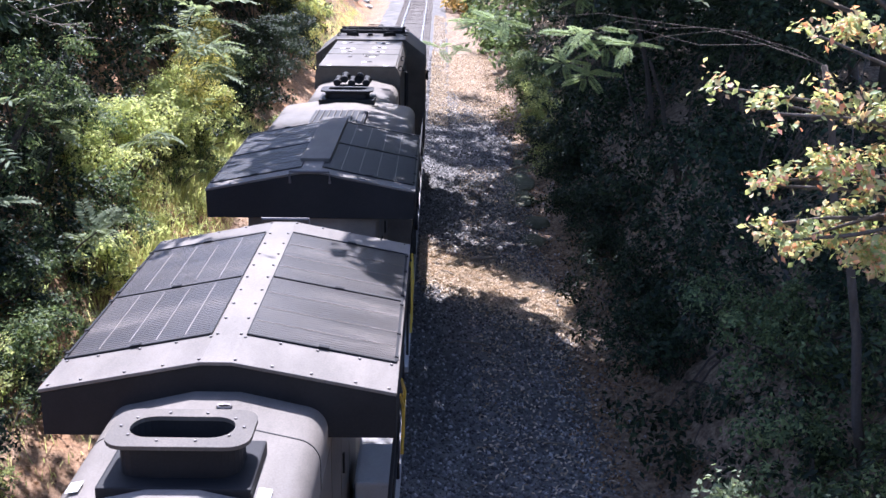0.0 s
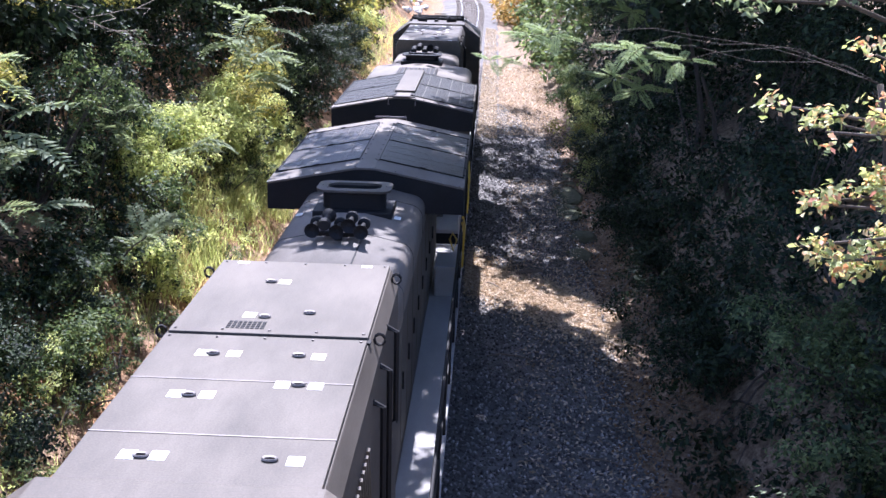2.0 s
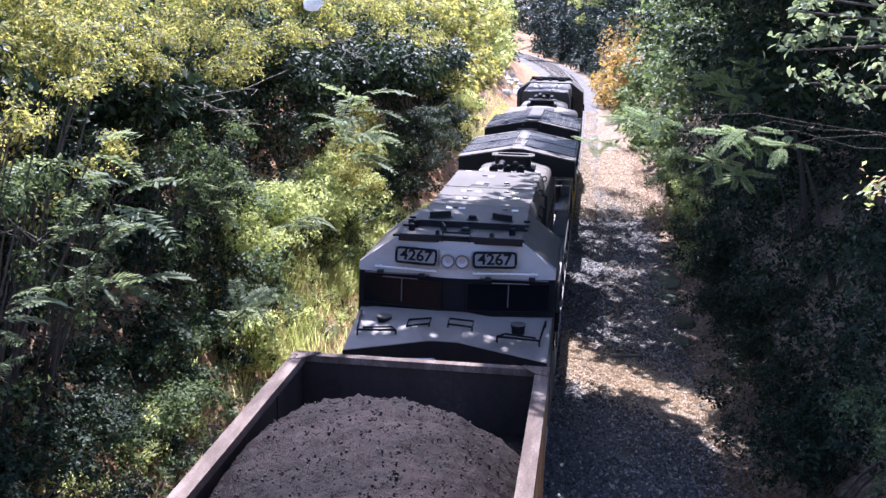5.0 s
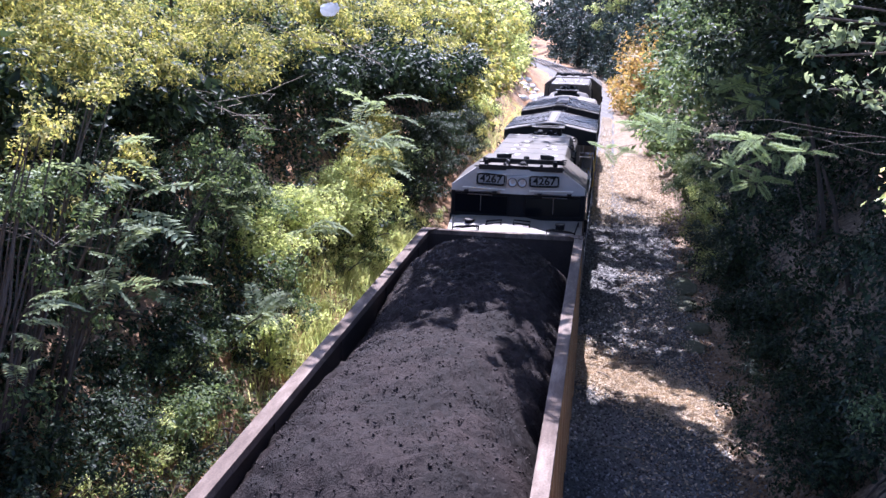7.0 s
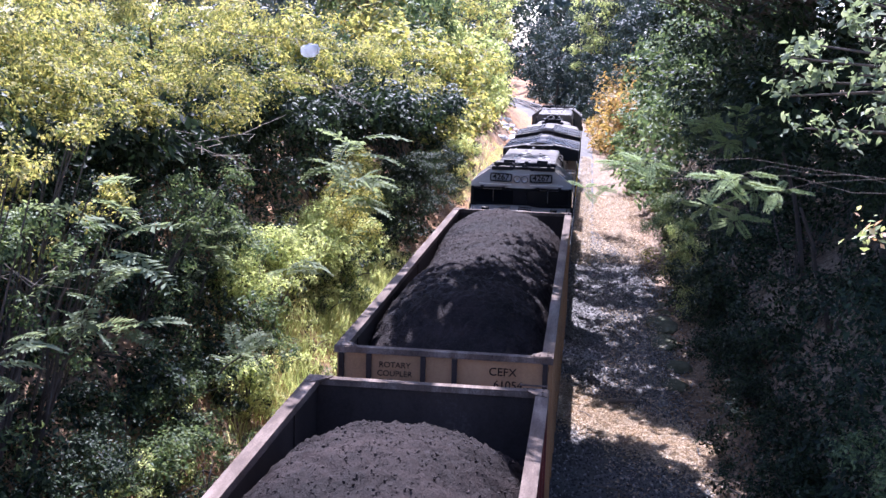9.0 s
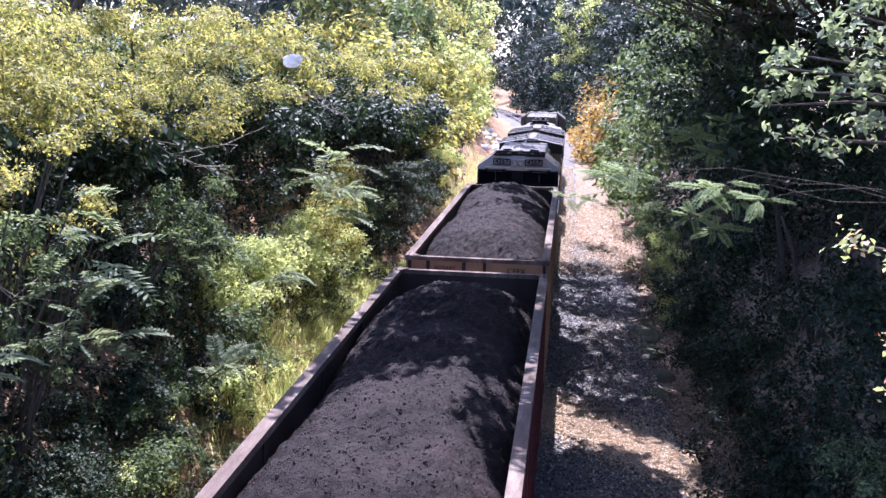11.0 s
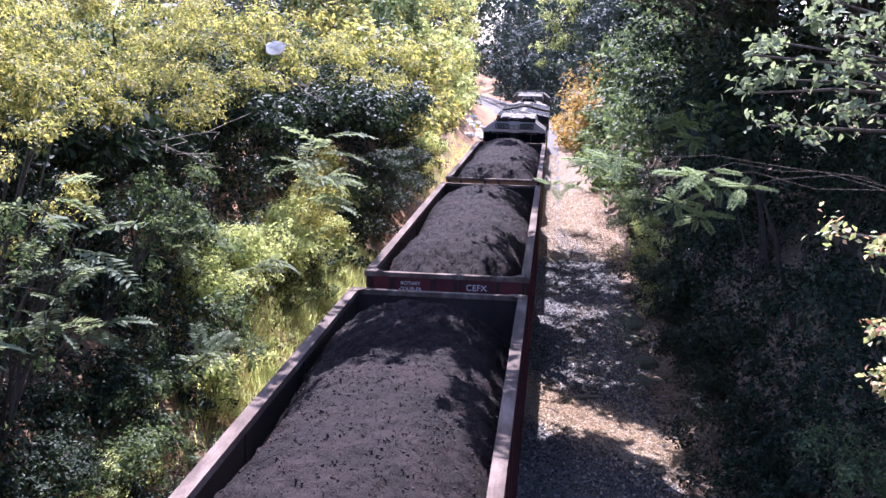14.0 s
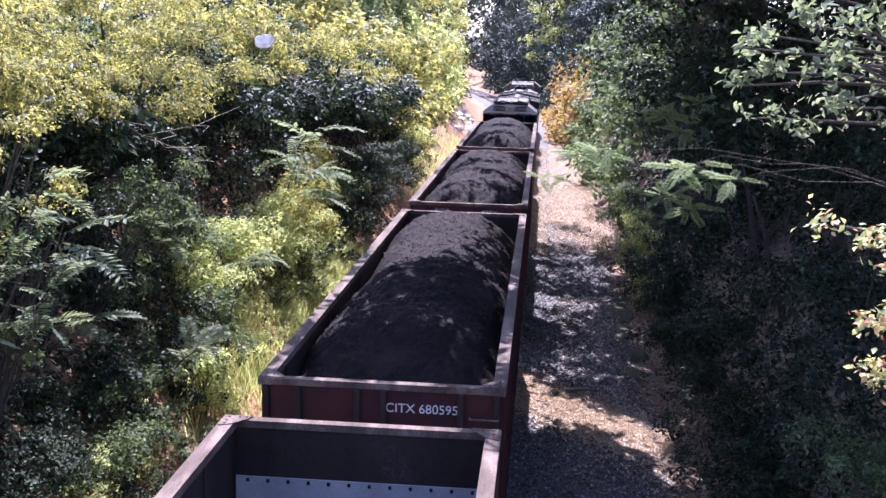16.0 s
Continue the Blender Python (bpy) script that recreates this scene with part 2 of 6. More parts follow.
LEAF_TAN = leaf_material("autumn_tan_leaf", [(0.2, (0.13, 0.12, 0.05)), (0.5, (0.28, 0.21, 0.09)), (0.8, (0.42, 0.27, 0.12))], 0.35, (1, 0.9, 0.5))
GRASS = leaf_material("dry_green_grass", [(0.15, (0.15, 0.18, 0.06)), (0.5, (0.32, 0.34, 0.13)), (0.8, (0.5, 0.45, 0.23))], 0.5)

# ---- building helpers ----


def box(bm, x0, x1, y0, y1, z0, z1, m=None):
    v = [bm.verts.new((x, y, z)) for z in (z0, z1) for y in (y0, y1) for x in (x0, x1)]
    if m is not None:
        for q in v:
            q.co = m @ q.co
    for f in ((0, 2, 3, 1), (4, 5, 7, 6), (0, 1, 5, 4), (2, 6, 7, 3), (0, 4, 6, 2), (1, 3, 7, 5)):
        bm.faces.new([v[i] for i in f])
    return v


def prism(bm, outline, lo, hi, axis="y"):
    """An outline in the plane across the axis, drawn out from lo to hi. Axis y: points are (x, z); x: (y, z); z: (x, y)."""
    def at(p, k):
        return {"y": (p[0], k, p[1]), "x": (k, p[0], p[1]), "z": (p[0], p[1], k)}[axis]
    a = [bm.verts.new(at(p, lo)) for p in outline]
    b = [bm.verts.new(at(p, hi)) for p in outline]
    n = len(a)
    for i in range(n):
        bm.faces.new((a[i], a[(i + 1) % n], b[(i + 1) % n], b[i]))
    bm.faces.new(a[::-1])
    bm.faces.new(b)


def tube(bm, pts, r, seg=6, r_end=None, closed=False):
    """A round bar along points, with a radius that may taper."""
    pts = [Vector(p) for p in pts]
    rings = []
    n = len(pts)
    for i, p in enumerate(pts):
        a = pts[max(i - 1, 0)] if not closed else pts[i - 1]
        b = pts[min(i + 1, n - 1)] if not closed else pts[(i + 1) % n]
        d = (b - a).normalized()
        s = d.cross(Vector((0, 0, 1)) if abs(d.z) < 0.95 else Vector((1, 0, 0))).normalized()
        u = s.cross(d)
        k = r if r_end is None else r + (r_end - r) * i / max(n - 1, 1)
        rings.append([bm.verts.new(p + k * (math.cos(j * math.tau / seg) * s + math.sin(j * math.tau / seg) * u)) for j in range(seg)])
    for i in range(n if closed else n - 1):
        a, b = rings[i], rings[(i + 1) % n]
        for j in range(seg):
            bm.faces.new((a[j], a[(j + 1) % seg], b[(j + 1) % seg], b[j]))
    if not closed:
        bm.faces.new(rings[0][::-1])
        bm.faces.new(rings[-1])


def lathe(bm, profile, centre, seg=16, axis="z"):
    """A turned body: profile of (radius, height) about an axis through centre."""
    rings = []
    for r, h in profile:
        ring = []
        for j in range(seg):
            c, s = r * math.cos(j * math.tau / seg), r * math.sin(j * math.tau / seg)
            off = {"z": (c, s, h), "y": (c, h, s), "x": (h, c, s)}[axis]
            ring.append(bm.verts.new(Vector(centre) + Vector(off)))
        rings.append(ring)
    for a, b in zip(rings, rings[1:]):
        for j in range(seg):
            bm.faces.new((a[j], a[(j + 1) % seg], b[(j + 1) % seg], b[j]))
    bm.faces.new(rings[0][::-1])
    bm.faces.new(rings[-1])


def finish(bm, name, material, bevel=0.0, smooth=False):
    if bevel:
        sharp = [e for e in bm.edges if len(e.link_faces) == 2 and e.calc_face_angle(0) > 0.5]
        bmesh.ops.bevel(bm, geom=sharp, offset=bevel, segments=2, affect="EDGES", profile=0.6)
    bmesh.ops.recalc_face_normals(bm, faces=bm.faces)
    me = bpy.data.meshes.new(name)
    bm.to_mesh(me)
    bm.free()
    me.materials.append(material)
    if smooth:
        me.polygons.foreach_set("use_smooth", [True] * len(me.polygons))
    return me


def part(name, bm, material, parent, label="", bevel=0.0, smooth=False):
    ob = new(name, finish(bm, name, material, bevel, smooth))
    ob.parent = parent
    if label:
        tagged(ob, label)
    return ob


def single(name, bm, material, label, category, group="", kind="", bevel=0.0, smooth=False):
    return tagged(new(name, finish(bm, name, material, bevel, smooth)), label, category, group, kind)


def root(name, label, category, group="", at=(0, 0, 0)):
    ob = new(name)
    ob.location = at
    ob.empty_display_size = 0.3
    return tagged(ob, label, category, group)


def raw_mesh(name, verts, tris, material, smooth=False):
    me = bpy.data.meshes.new(name)
    me.vertices.add(len(verts))
    me.vertices.foreach_set("co", np.asarray(verts, np.float32).ravel())
    me.loops.add(len(tris) * 3)
    me.loops.foreach_set("vertex_index", np.asarray(tris, np.int32).ravel())
    me.polygons.add(len(tris))
    me.polygons.foreach_set("loop_start", np.arange(0, len(tris) * 3, 3, dtype=np.int32))
    if smooth:
        me.polygons.foreach_set("use_smooth", np.ones(len(tris), bool))
    me.update(calc_edges=True)
    me.materials.append(material)
    return me


def lettering(text, size, material, parent, m, name="lettering", label="", depth=0.004, bold=0.0):
    cu = bpy.data.curves.new(name, "FONT")
    cu.body, cu.size, cu.align_x, cu.align_y, cu.extrude = text, size, "CENTER", "CENTER", depth
    cu.offset = bold
    ob = bpy.data.objects.new(name, cu)
    scene.collection.objects.link(ob)
    bpy.context.view_layer.update()
    me = bpy.data.meshes.new_from_object(ob.evaluated_get(bpy.context.evaluated_depsgraph_get()))
    bpy.data.objects.remove(ob)
    me.materials.clear()
    me.materials.append(material)
    out = new(name, me)
    out.parent, out.matrix_basis = parent, m
    if label:
        tagged(out, label)
    return out


def unit(v):
    return v / np.maximum(np.linalg.norm(v, axis=-1, keepdims=True), 1e-9)


def leaf_blades(c, normal, along, length, width, fold=0.12):
    """Folded leaf blades of two triangles each: centre, face normal and long axis per leaf."""
    along = unit(along - normal * (along * normal).sum(1, keepdims=True))
    side = np.cross(normal, along)
    L, W = length[:, None], width[:, None]
    v = np.stack([c - along * L / 2, c + side * W / 2 + normal * W * fold + along * L * 0.05, c + along * L / 2 - normal * L * 0.08,
                  c - side * W / 2 + normal * W * fold + along * L * 0.05], 1).reshape(-1, 3)
    i = np.arange(len(c))[:, None] * 4
    t = np.concatenate([i + [0, 1, 2], i + [0, 2, 3]], 1).reshape(-1, 3)
    return v, t


def crown_leaves(rng, clumps, per_m2, size, up=0.45, aspect=0.5, droop=0.3, shell=0.35, split=6, ragged=0.38):
    """Leaves on a set of clumps (x, y, z, rx, ry, rz). Each clump breaks up into tufts with gaps between them; in a tuft
    the leaves sit in twigs of a few, mostly on its upper and outer side, and face the way the tuft does."""
    cs, ns, al = [], [], []
    for x, y, z, rx, ry, rz in clumps:
        big = np.array([rx, ry, rz])
        for _ in range(split):
            out = unit(rng.normal(size=3) + [0, 0, 0.25])
            mid = np.array([x, y, z]) + out * big * (0.45 + 0.5 * rng.random())
            rad = big * (0.32 + 0.26 * rng.random())
            area = 9.0 * float(np.mean(rad)) ** 2
            n = max(int(area * per_m2 / 5), 3)
            d = unit(rng.normal(size=(n, 3)) + [0, 0, 0.55] + out * 0.35)
            tw = mid + d * rad * (1.08 - shell * rng.random((n, 1)) ** 1.5)
            way = unit(d * 0.6 + rng.normal(size=(n, 3)) * 0.6 - [0, 0, droop])
            k = 5
            off = (np.arange(k) / k - 0.3)[None, :, None] * way[:, None] * size * 2.4 + rng.normal(size=(n, k, 3)) * size * 0.4
            cs.append((tw[:, None] + off).reshape(-1, 3))
            ns.append(unit(d[:, None] * 0.9 + [0, 0, up] + rng.normal(size=(n, k, 3)) * ragged).reshape(-1, 3))
            al.append(unit(way[:, None] + rng.normal(size=(n, k, 3)) * 0.7).reshape(-1, 3))
    c, nn, a = np.concatenate(cs), np.concatenate(ns), np.concatenate(al)
    L = size * (0.6 + 0.8 * rng.random(len(c)))
    return leaf_blades(c, nn, a, L, L * aspect)


def scatter_clumps(rng, n, lo, hi, r, flat=0.75):
    lo, hi = np.array(lo), np.array(hi)
    out = []
    for _ in range(n):
        p = lo + (hi - lo) * rng.random(3)
        k = r * (0.6 + 0.8 * rng.random())
        out.append((*p, k * (0.8 + 0.5 * rng.random()), k * (0.8 + 0.5 * rng.random()), k * flat))
    return out


def limb_path(a, b, sag, rng, n=5):
    a, b = Vector(a), Vector(b)
    return [a.lerp(b, i / n) + Vector((0, 0, sag * math.sin(math.pi * i / n))) + Vector(rng.normal(size=3) * 0.06 * (b - a).length / n) * (0 < i < n) for i in range(n + 1)]

# ---- ground, track ----
CURVE_START, CURVE_R = 98.0, 380.0


def track_x(y):
    """The line of the track: straight past the bridge, then a wide bend to the left."""
    d = np.maximum(np.asarray(y, float) - CURVE_START, 0)
    d = np.minimum(d, 230)
    return -d * d / (2 * CURVE_R)


def track_turn(y):
    return math.degrees(math.atan(min(max(y - CURVE_START, 0), 230) / CURVE_R))


def steps(x, xs, zs):
    return np.interp(x, xs, zs)


def ground_z(x, y):
    """The cutting: a flat bed, a ditch and earth path on one side, steep banks on both."""
    x, y = np.asarray(x, float), np.asarray(y, float)
    u = x - track_x(y)
    foot = np.interp(y, [40, 60, 85, 120, 200], [5.3, 5.3, 4.3, 4.0, 5.0])
    right = np.where(u > foot, np.interp(u - foot, [0, 0.5, 2.6, 6, 14, 60], [0, 0.35, 2.7, 4.6, 5.6, 6.0]), 0)
    left = np.interp(-u, [3.0, 3.6, 4.6, 6.0, 9.0, 14, 60], [0, 0.12, 0.75, 2.2, 4.6, 5.8, 6.2])
    fade = np.interp(y, [120, 190], [1, 0.25])
    base = -0.36 - 0.12 * np.exp(-((u - 4.2) / 0.7) ** 2)
    rough = 0.05 * np.sin(x * 3.1 + np.sin(y * 1.7) * 2) * np.cos(y * 2.3 + x) + 0.035 * np.sin(x * 7.3 + y * 5.1) + 0.12 * np.sin(y * 0.9 + x * 0.7) * (np.abs(u) > 5)
    return base + (right + left) * fade + rough * (np.abs(u) > 1.9)


def grid_mesh(name, xs, ys, height, material):
    X, Y = np.meshgrid(xs, ys)
    v = np.stack([X, Y, height(X, Y)], -1).reshape(-1, 3)
    nx = len(xs)
    i = (np.arange(len(ys) - 1)[:, None] * nx + np.arange(nx - 1)[None]).reshape(-1, 1)
    t = np.concatenate([i + [0, 1, nx + 1], i + [0, nx + 1, nx]], 1).reshape(-1, 3)
    return raw_mesh(name, v, t, material, True)


gx = np.concatenate([[-1500, -600, -250, -120, -80, -60], np.arange(-50, -14, 4), np.arange(-14, -9, 1), np.arange(-9, 9, 0.2), np.arange(9, 14, 1), np.arange(14, 50, 4), [60, 80, 120, 250, 600, 1500]])
gy = np.concatenate([[-1500, -500, -150, -60], np.arange(-40, 4, 4), np.arange(4, 60, 0.25), np.arange(60, 130, 1), np.arange(130, 330, 8), [400, 600, 1000, 1800]])
ground = tagged(new("ground", grid_mesh("ground", gx, gy, ground_z, SOIL)), "red clay cutting floor and banks with leaf litter", "ground", kind="structure")

rng = np.random.default_rng(11)


def ballast_top(u):
    return np.interp(np.abs(u), [0, 1.55, 2.4, 3.6, 4.5, 4.8], [-0.19, -0.2, -0.3, -0.31, -0.35, -0.5])


# bed of crushed stone under the track and along the earth path
by = np.concatenate([np.arange(-40, 130, 2.0), np.arange(130, 330, 6)])
bu = np.array([-3.0, -2.4, -1.55, 0, 1.55, 2.4, 3.2, 3.9, 4.5, 4.75])
cover = np.interp(by, [43, 54], [1.0, 0.3])  # litter has crept over the stone farther on
bv = np.array([[[(u if u <= 1.55 else 1.55 + (u - 1.55) * k) + track_x(y), y, ballast_top(u) if u > -2.9 else -0.5] for u in bu] for y, k in zip(by, cover)]).reshape(-1, 3)
bi = (np.arange(len(by) - 1)[:, None] * len(bu) + np.arange(len(bu) - 1)[None]).reshape(-1, 1)
bt = np.concatenate([bi + [0, 1, len(bu) + 1], bi + [0, len(bu) + 1, len(bu)]], 1).reshape(-1, 3)
tagged(new("ballast_bed", raw_mesh("ballast_bed", bv, bt, GRAVEL)), "bed of grey crushed stone under the track", "ballast", kind="structure")


def stones(rng, x, y, z, size):
    """Broken stones: squashed, randomly turned octahedra with one corner cut, 8 faces each."""
    n = len(x)
    base = np.array([[1, 0, 0], [0, 1, 0], [-1, 0, 0], [0, -1, 0], [0.2, 0.1, 0.8], [0, 0, -0.6]])
    v = base[None] * (0.7 + 0.6 * rng.random((n, 6, 1))) * size[:, None, None]
    a = rng.random(n) * math.tau
    c, s = np.cos(a)[:, None], np.sin(a)[:, None]
    vx, vy = v[..., 0] * c - v[..., 1] * s, v[..., 0] * s + v[..., 1] * c
    tilt = rng.normal(size=(n, 2)) * 0.5
    vz = v[..., 2] + vx * tilt[:, :1] + vy * tilt[:, 1:]
    v = np.stack([vx + x[:, None], vy + y[:, None], vz + z[:, None]], -1).reshape(-1, 3)
    f = np.array([[0, 1, 4], [1, 2, 4], [2, 3, 4], [3, 0, 4], [1, 0, 5], [2, 1, 5], [3, 2, 5], [0, 3, 5]])
    t = (np.arange(n)[:, None, None] * 6 + f).reshape(-1, 3)
    return v, t


def island_stone(name, stops, rough=0.8):
    m, nodes, links, b = mat(name)
    geo = nodes.new("ShaderNodeNewGeometry")
    r = ramp(nodes, stops)
    links.new(geo.outputs["Random Per Island"], r.inputs[0])
    links.new(r.outputs[0], b.inputs["Base Color"])
    b.inputs["Roughness"].default_value = rough
    return m


STONE = island_stone("broken_granite", [(0.0, (0.055, 0.053, 0.051)), (0.5, (0.15, 0.143, 0.134)), (0.85, (0.29, 0.273, 0.252)), (1.0, (0.5, 0.47, 0.43))])
n = 35000
sy = 11 + 55 * rng.random(n) ** 1.5
su = np.where(rng.random(n) < 0.8, 1.35 + 3.1 * rng.random(n), 4.2 + np.abs(rng.normal(size=n)) * 0.5)
keep = (su < 1.9) | (sy < 42 + 10 * rng.random(n))
sy, su, n = sy[keep], su[keep], int(keep.sum())
v, t = stones(rng, su + track_x(sy), sy, np.maximum(ballast_top(su), ground_z(su + track_x(sy), sy)) + 0.012, 0.018 + 0.026 * rng.random(n))
tagged(new("ballast_stones", raw_mesh("ballast_stones", v, t, STONE)), "loose grey crushed stone beside the rails", "ballast", kind="stuff")

# rails
for side in (-0.7535, 0.7535):
    bm = bmesh.new()
    ry = list(range(-40, 96, 8)) + list(range(96, 330, 4))
    prof = [(-0.068, -0.17), (0.068, -0.17), (0.068, -0.16), (0.012, -0.145), (0.012, -0.045), (0.036, -0.035), (0.036, 0.0), (-0.036, 0.0), (-0.036, -0.035), (-0.012, -0.045), (-0.012, -0.145), (-0.068, -0.16)]
    rings = []
    for y in ry:
        a = radians(track_turn(y))
        rings.append([bm.verts.new((float(track_x(y)) + (side + px) * math.cos(a), y + (side + px) * math.sin(a), pz)) for px, pz in prof])
    for a, b in zip(rings, rings[1:]):
        for j in range(len(prof)):
            bm.faces.new((a[j], a[(j + 1) % len(prof)], b[(j + 1) % len(prof)], b[j]))
    single("rail", bm, RAIL, "worn bright-topped steel rail on wooden ties", "rail", "rails of the track", "structure")

# ties
tie_root = tagged(new("track_ties"), "weathered wooden ties under the rails", "ties", kind="structure")
bm = bmesh.new()
box(bm, -1.3, 1.3, -0.115, 0.115, -0.34, -0.172)
tie_mesh = finish(bm, "tie", TIE, 0.012)
for i in range(290):
    y = 38 + i * 0.52
    ob = new("tie", tie_mesh)
    ob.parent = tie_root
    ob.matrix_basis = pose(float(track_x(y)), y, 0.004 * math.sin(i * 7.3), 0, 0, track_turn(y) + 1.2 * math.sin(i * 3.7))

# ---- train ----
TRAIN = []  # (object, place along the train, turned about)
AXLES = []  # (object, place on its vehicle, wheel radius, turned about)


def on_train(ob, y, turned=False):
    TRAIN.append((ob, y, turned))
    return ob


def axle(parent, y, radius, turned=False):
    """Two flanged wheels on one shaft."""
    bm = bmesh.new()
    for side in (-1, 1):
        a = side * 0.685
        lathe(bm, [(radius * 0.3, a - 0.06), (radius * 0.32, a - 0.02), (radius + 0.028, a - 0.05 * side - 0.01), (radius + 0.028, a), (radius, a + side * 0.03), (radius - 0.01, a + side * 0.13), (radius * 0.8, a + side * 0.12), (radius * 0.34, a + side * 0.06)], (0, 0, 0), 18, "x")
    tube(bm, [(-1.05, 0, 0), (1.05, 0, 0)], 0.085, 8)
    ob = part("axle", bm, STEEL, parent)
    AXLES.append((ob, y, radius, turned))
    return ob


def bogie(parent, y, gauge_len, radius):
    bm = bmesh.new()
    for side in (-1, 1):
        x = side * 1.0
        prism(bm, [(y - gauge_len, radius - 0.12), (y - gauge_len, radius + 0.15), (y - gauge_len * 0.5, radius + 0.34), (y + gauge_len * 0.5, radius + 0.34), (y + gauge_len, radius + 0.15), (y + gauge_len, radius - 0.12), (y + gauge_len * 0.35, radius - 0.16), (y - gauge_len * 0.35, radius - 0.16)], x - 0.07, x + 0.07, "x")
    box(bm, -1.0, 1.0, y - 0.2, y + 0.2, radius - 0.05, radius + 0.3)
    part("bogie", bm, PAINT_DARK, parent, bevel=0.01)


def coupler(parent, y, side):
    bm = bmesh.new()
    a, b = sorted((y, y + side * 0.55))
    box(bm, -0.09, 0.09, a, b, 0.74, 0.98)
    box(bm, -0.17, 0.17, *sorted((y + side * 0.45, y + side * 0.7)), 0.68, 1.02)
    part("coupler", bm, STEEL, parent, bevel=0.02)


def hoop(r, n=12, flat=0.6):
    return [(r * math.cos(i * math.tau / n), r * flat * math.sin(i * math.tau / n), 0.012) for i in range(n)]


def locomotive(label, lead):
    """Six-axle road locomotive; the cab end lies towards -y. Lengths are along the train, shifted to the middle."""
    top = root("locomotive", label, "locomotive", "train")
    mid = 3.9

    def lp(name, bm, material, lab="", bevel=0.0, smooth=False, parent=None):
        bmesh.ops.translate(bm, verts=bm.verts, vec=(0, -mid, 0))
        return part(name, bm, material, parent or top, lab, bevel, smooth)

    # frame, deck, tank
    bm = bmesh.new()
    box(bm, -1.42, 1.42, -6.5, 14.35, 1.12, 1.46)
    lp("underframe", bm, PAINT_DARK, bevel=0.02)
    bm = bmesh.new()
    box(bm, -1.52, 1.52, -6.55, 14.4, 1.464, 1.55)
    lp("walkway", bm, DECK, "worn pale-grey steel walkway", bevel=0.012)
    bm = bmesh.new()
    prism(bm, [(-1.35, 0.95), (-1.1, 0.35), (1.1, 0.35), (1.35, 0.95), (1.35, 1.12), (-1.35, 1.12)], 0.6, 7.2)
    lp("fuel_tank", bm, PAINT_DARK, bevel=0.04)
    for y in (-6.62, 14.47):
        s = -1 if y < 0 else 1
        bm = bmesh.new()
        prism(bm, [(-1.4, 0.25), (1.4, 0.25), (1.45, 1.2), (-1.45, 1.2)], *sorted((y, y + s * 0.08)))
        lp("plow", bm, PAINT_DARK, bevel=0.01)
        coupler(top, y - mid, s)
    for yb in (-3.0, 10.9):
        bogie(top, yb - mid, 2.3, 0.53)
        for k in (-1.95, 0, 1.95):
            axle(top, yb + k - mid, 0.53, lead)

    # engine hood, low and round-shouldered
    def hood_profile(w, shoulder, crown, off=0.0):
        arc = [(w - 0.22 + (0.22 + off) * math.cos(k), shoulder - 0.22 + (0.22 + off) * math.sin(k)) for k in np.linspace(0, math.pi / 2 - 0.2, 9)]
        half = [(w + off, 1.55)] + arc + [(0.2, crown + off)]
        return half + [(-x, z) for x, z in half[::-1]]

    bm = bmesh.new()
    prism(bm, hood_profile(0.97, 3.87, 4.0), 3.28, 13.3)
    hood = lp("engine_hood", bm, PAINT_HOOD, "dusty black engine hood with rounded shoulders", smooth=True)
    for yy in (4.75, 6.4, 8.5):
        bm = bmesh.new()
        prism(bm, hood_profile(0.97, 3.87, 4.0, 0.004), yy - 0.008, yy + 0.008)
        lp("seam", bm, PAINT_DARK, parent=hood)
    bm = bmesh.new()
    prism(bm, [(0.28, 3.9), (0.3, 3.9), (0.3, 3.984), (0.28, 3.988)], 4.75, 6.4)
    lp("seam", bm, PAINT_DARK, parent=hood)
    if lead:
        bm = bmesh.new()
        prism(bm, hood_profile(1.42, 4.04, 4.2), 6.1, 9.13)
        prism(bm, hood_profile(0.97, 4.1, 4.22), 3.36, 6.1)
        lp("wide_hood", bm, PAINT_HOOD, "dusty wide hood ahead of the radiators", smooth=True)
    else:
        for x, y in ((-0.8, 7.62), (0.66, 7.5)):
            bm = bmesh.new()
            box(bm, -0.05, 0.05, -0.08, 0.08, 0.0, 0.004, Matrix.Translation((x, y, 4.04 - 0.19 * abs(x))) @ Matrix.Rotation(math.copysign(0.175, x), 4, "Y"))
            lp("square_decal", bm, WHITE, "pale square marking", parent=hood)
        bm = bmesh.new()
        tube(bm, [(0.12 + p, 8.82 + q, 4.0 + r) for p, q, r in hoop(0.06)], 0.012, 5, closed=True)
        lp("lifting_ring", bm, STEEL, parent=hood)
    # doors along the hood
    for side in (-1, 1):
        for i in range(9):
            y0 = 3.5 + i * 0.98
            bm = bmesh.new()
            box(bm, *sorted((side * 0.952, side * 0.975)), y0, y0 + 0.9, 1.75, 3.4)
            d = lp("hood_door", bm, PAINT, bevel=0.008, parent=hood)
            bm = bmesh.new()
            box(bm, *sorted((side * 0.976, side * 1.0)), y0 + 0.1, y0 + 0.14, 2.5, 2.72)
            lp("latch", bm, PAINT_DARK, parent=hood)
    # exhaust stack
    SY, UP = (6.25, 0.12) if lead else (7.82, 0.0)
    def ring(hx, hy, z, r=0.17, n=6):
        out = []
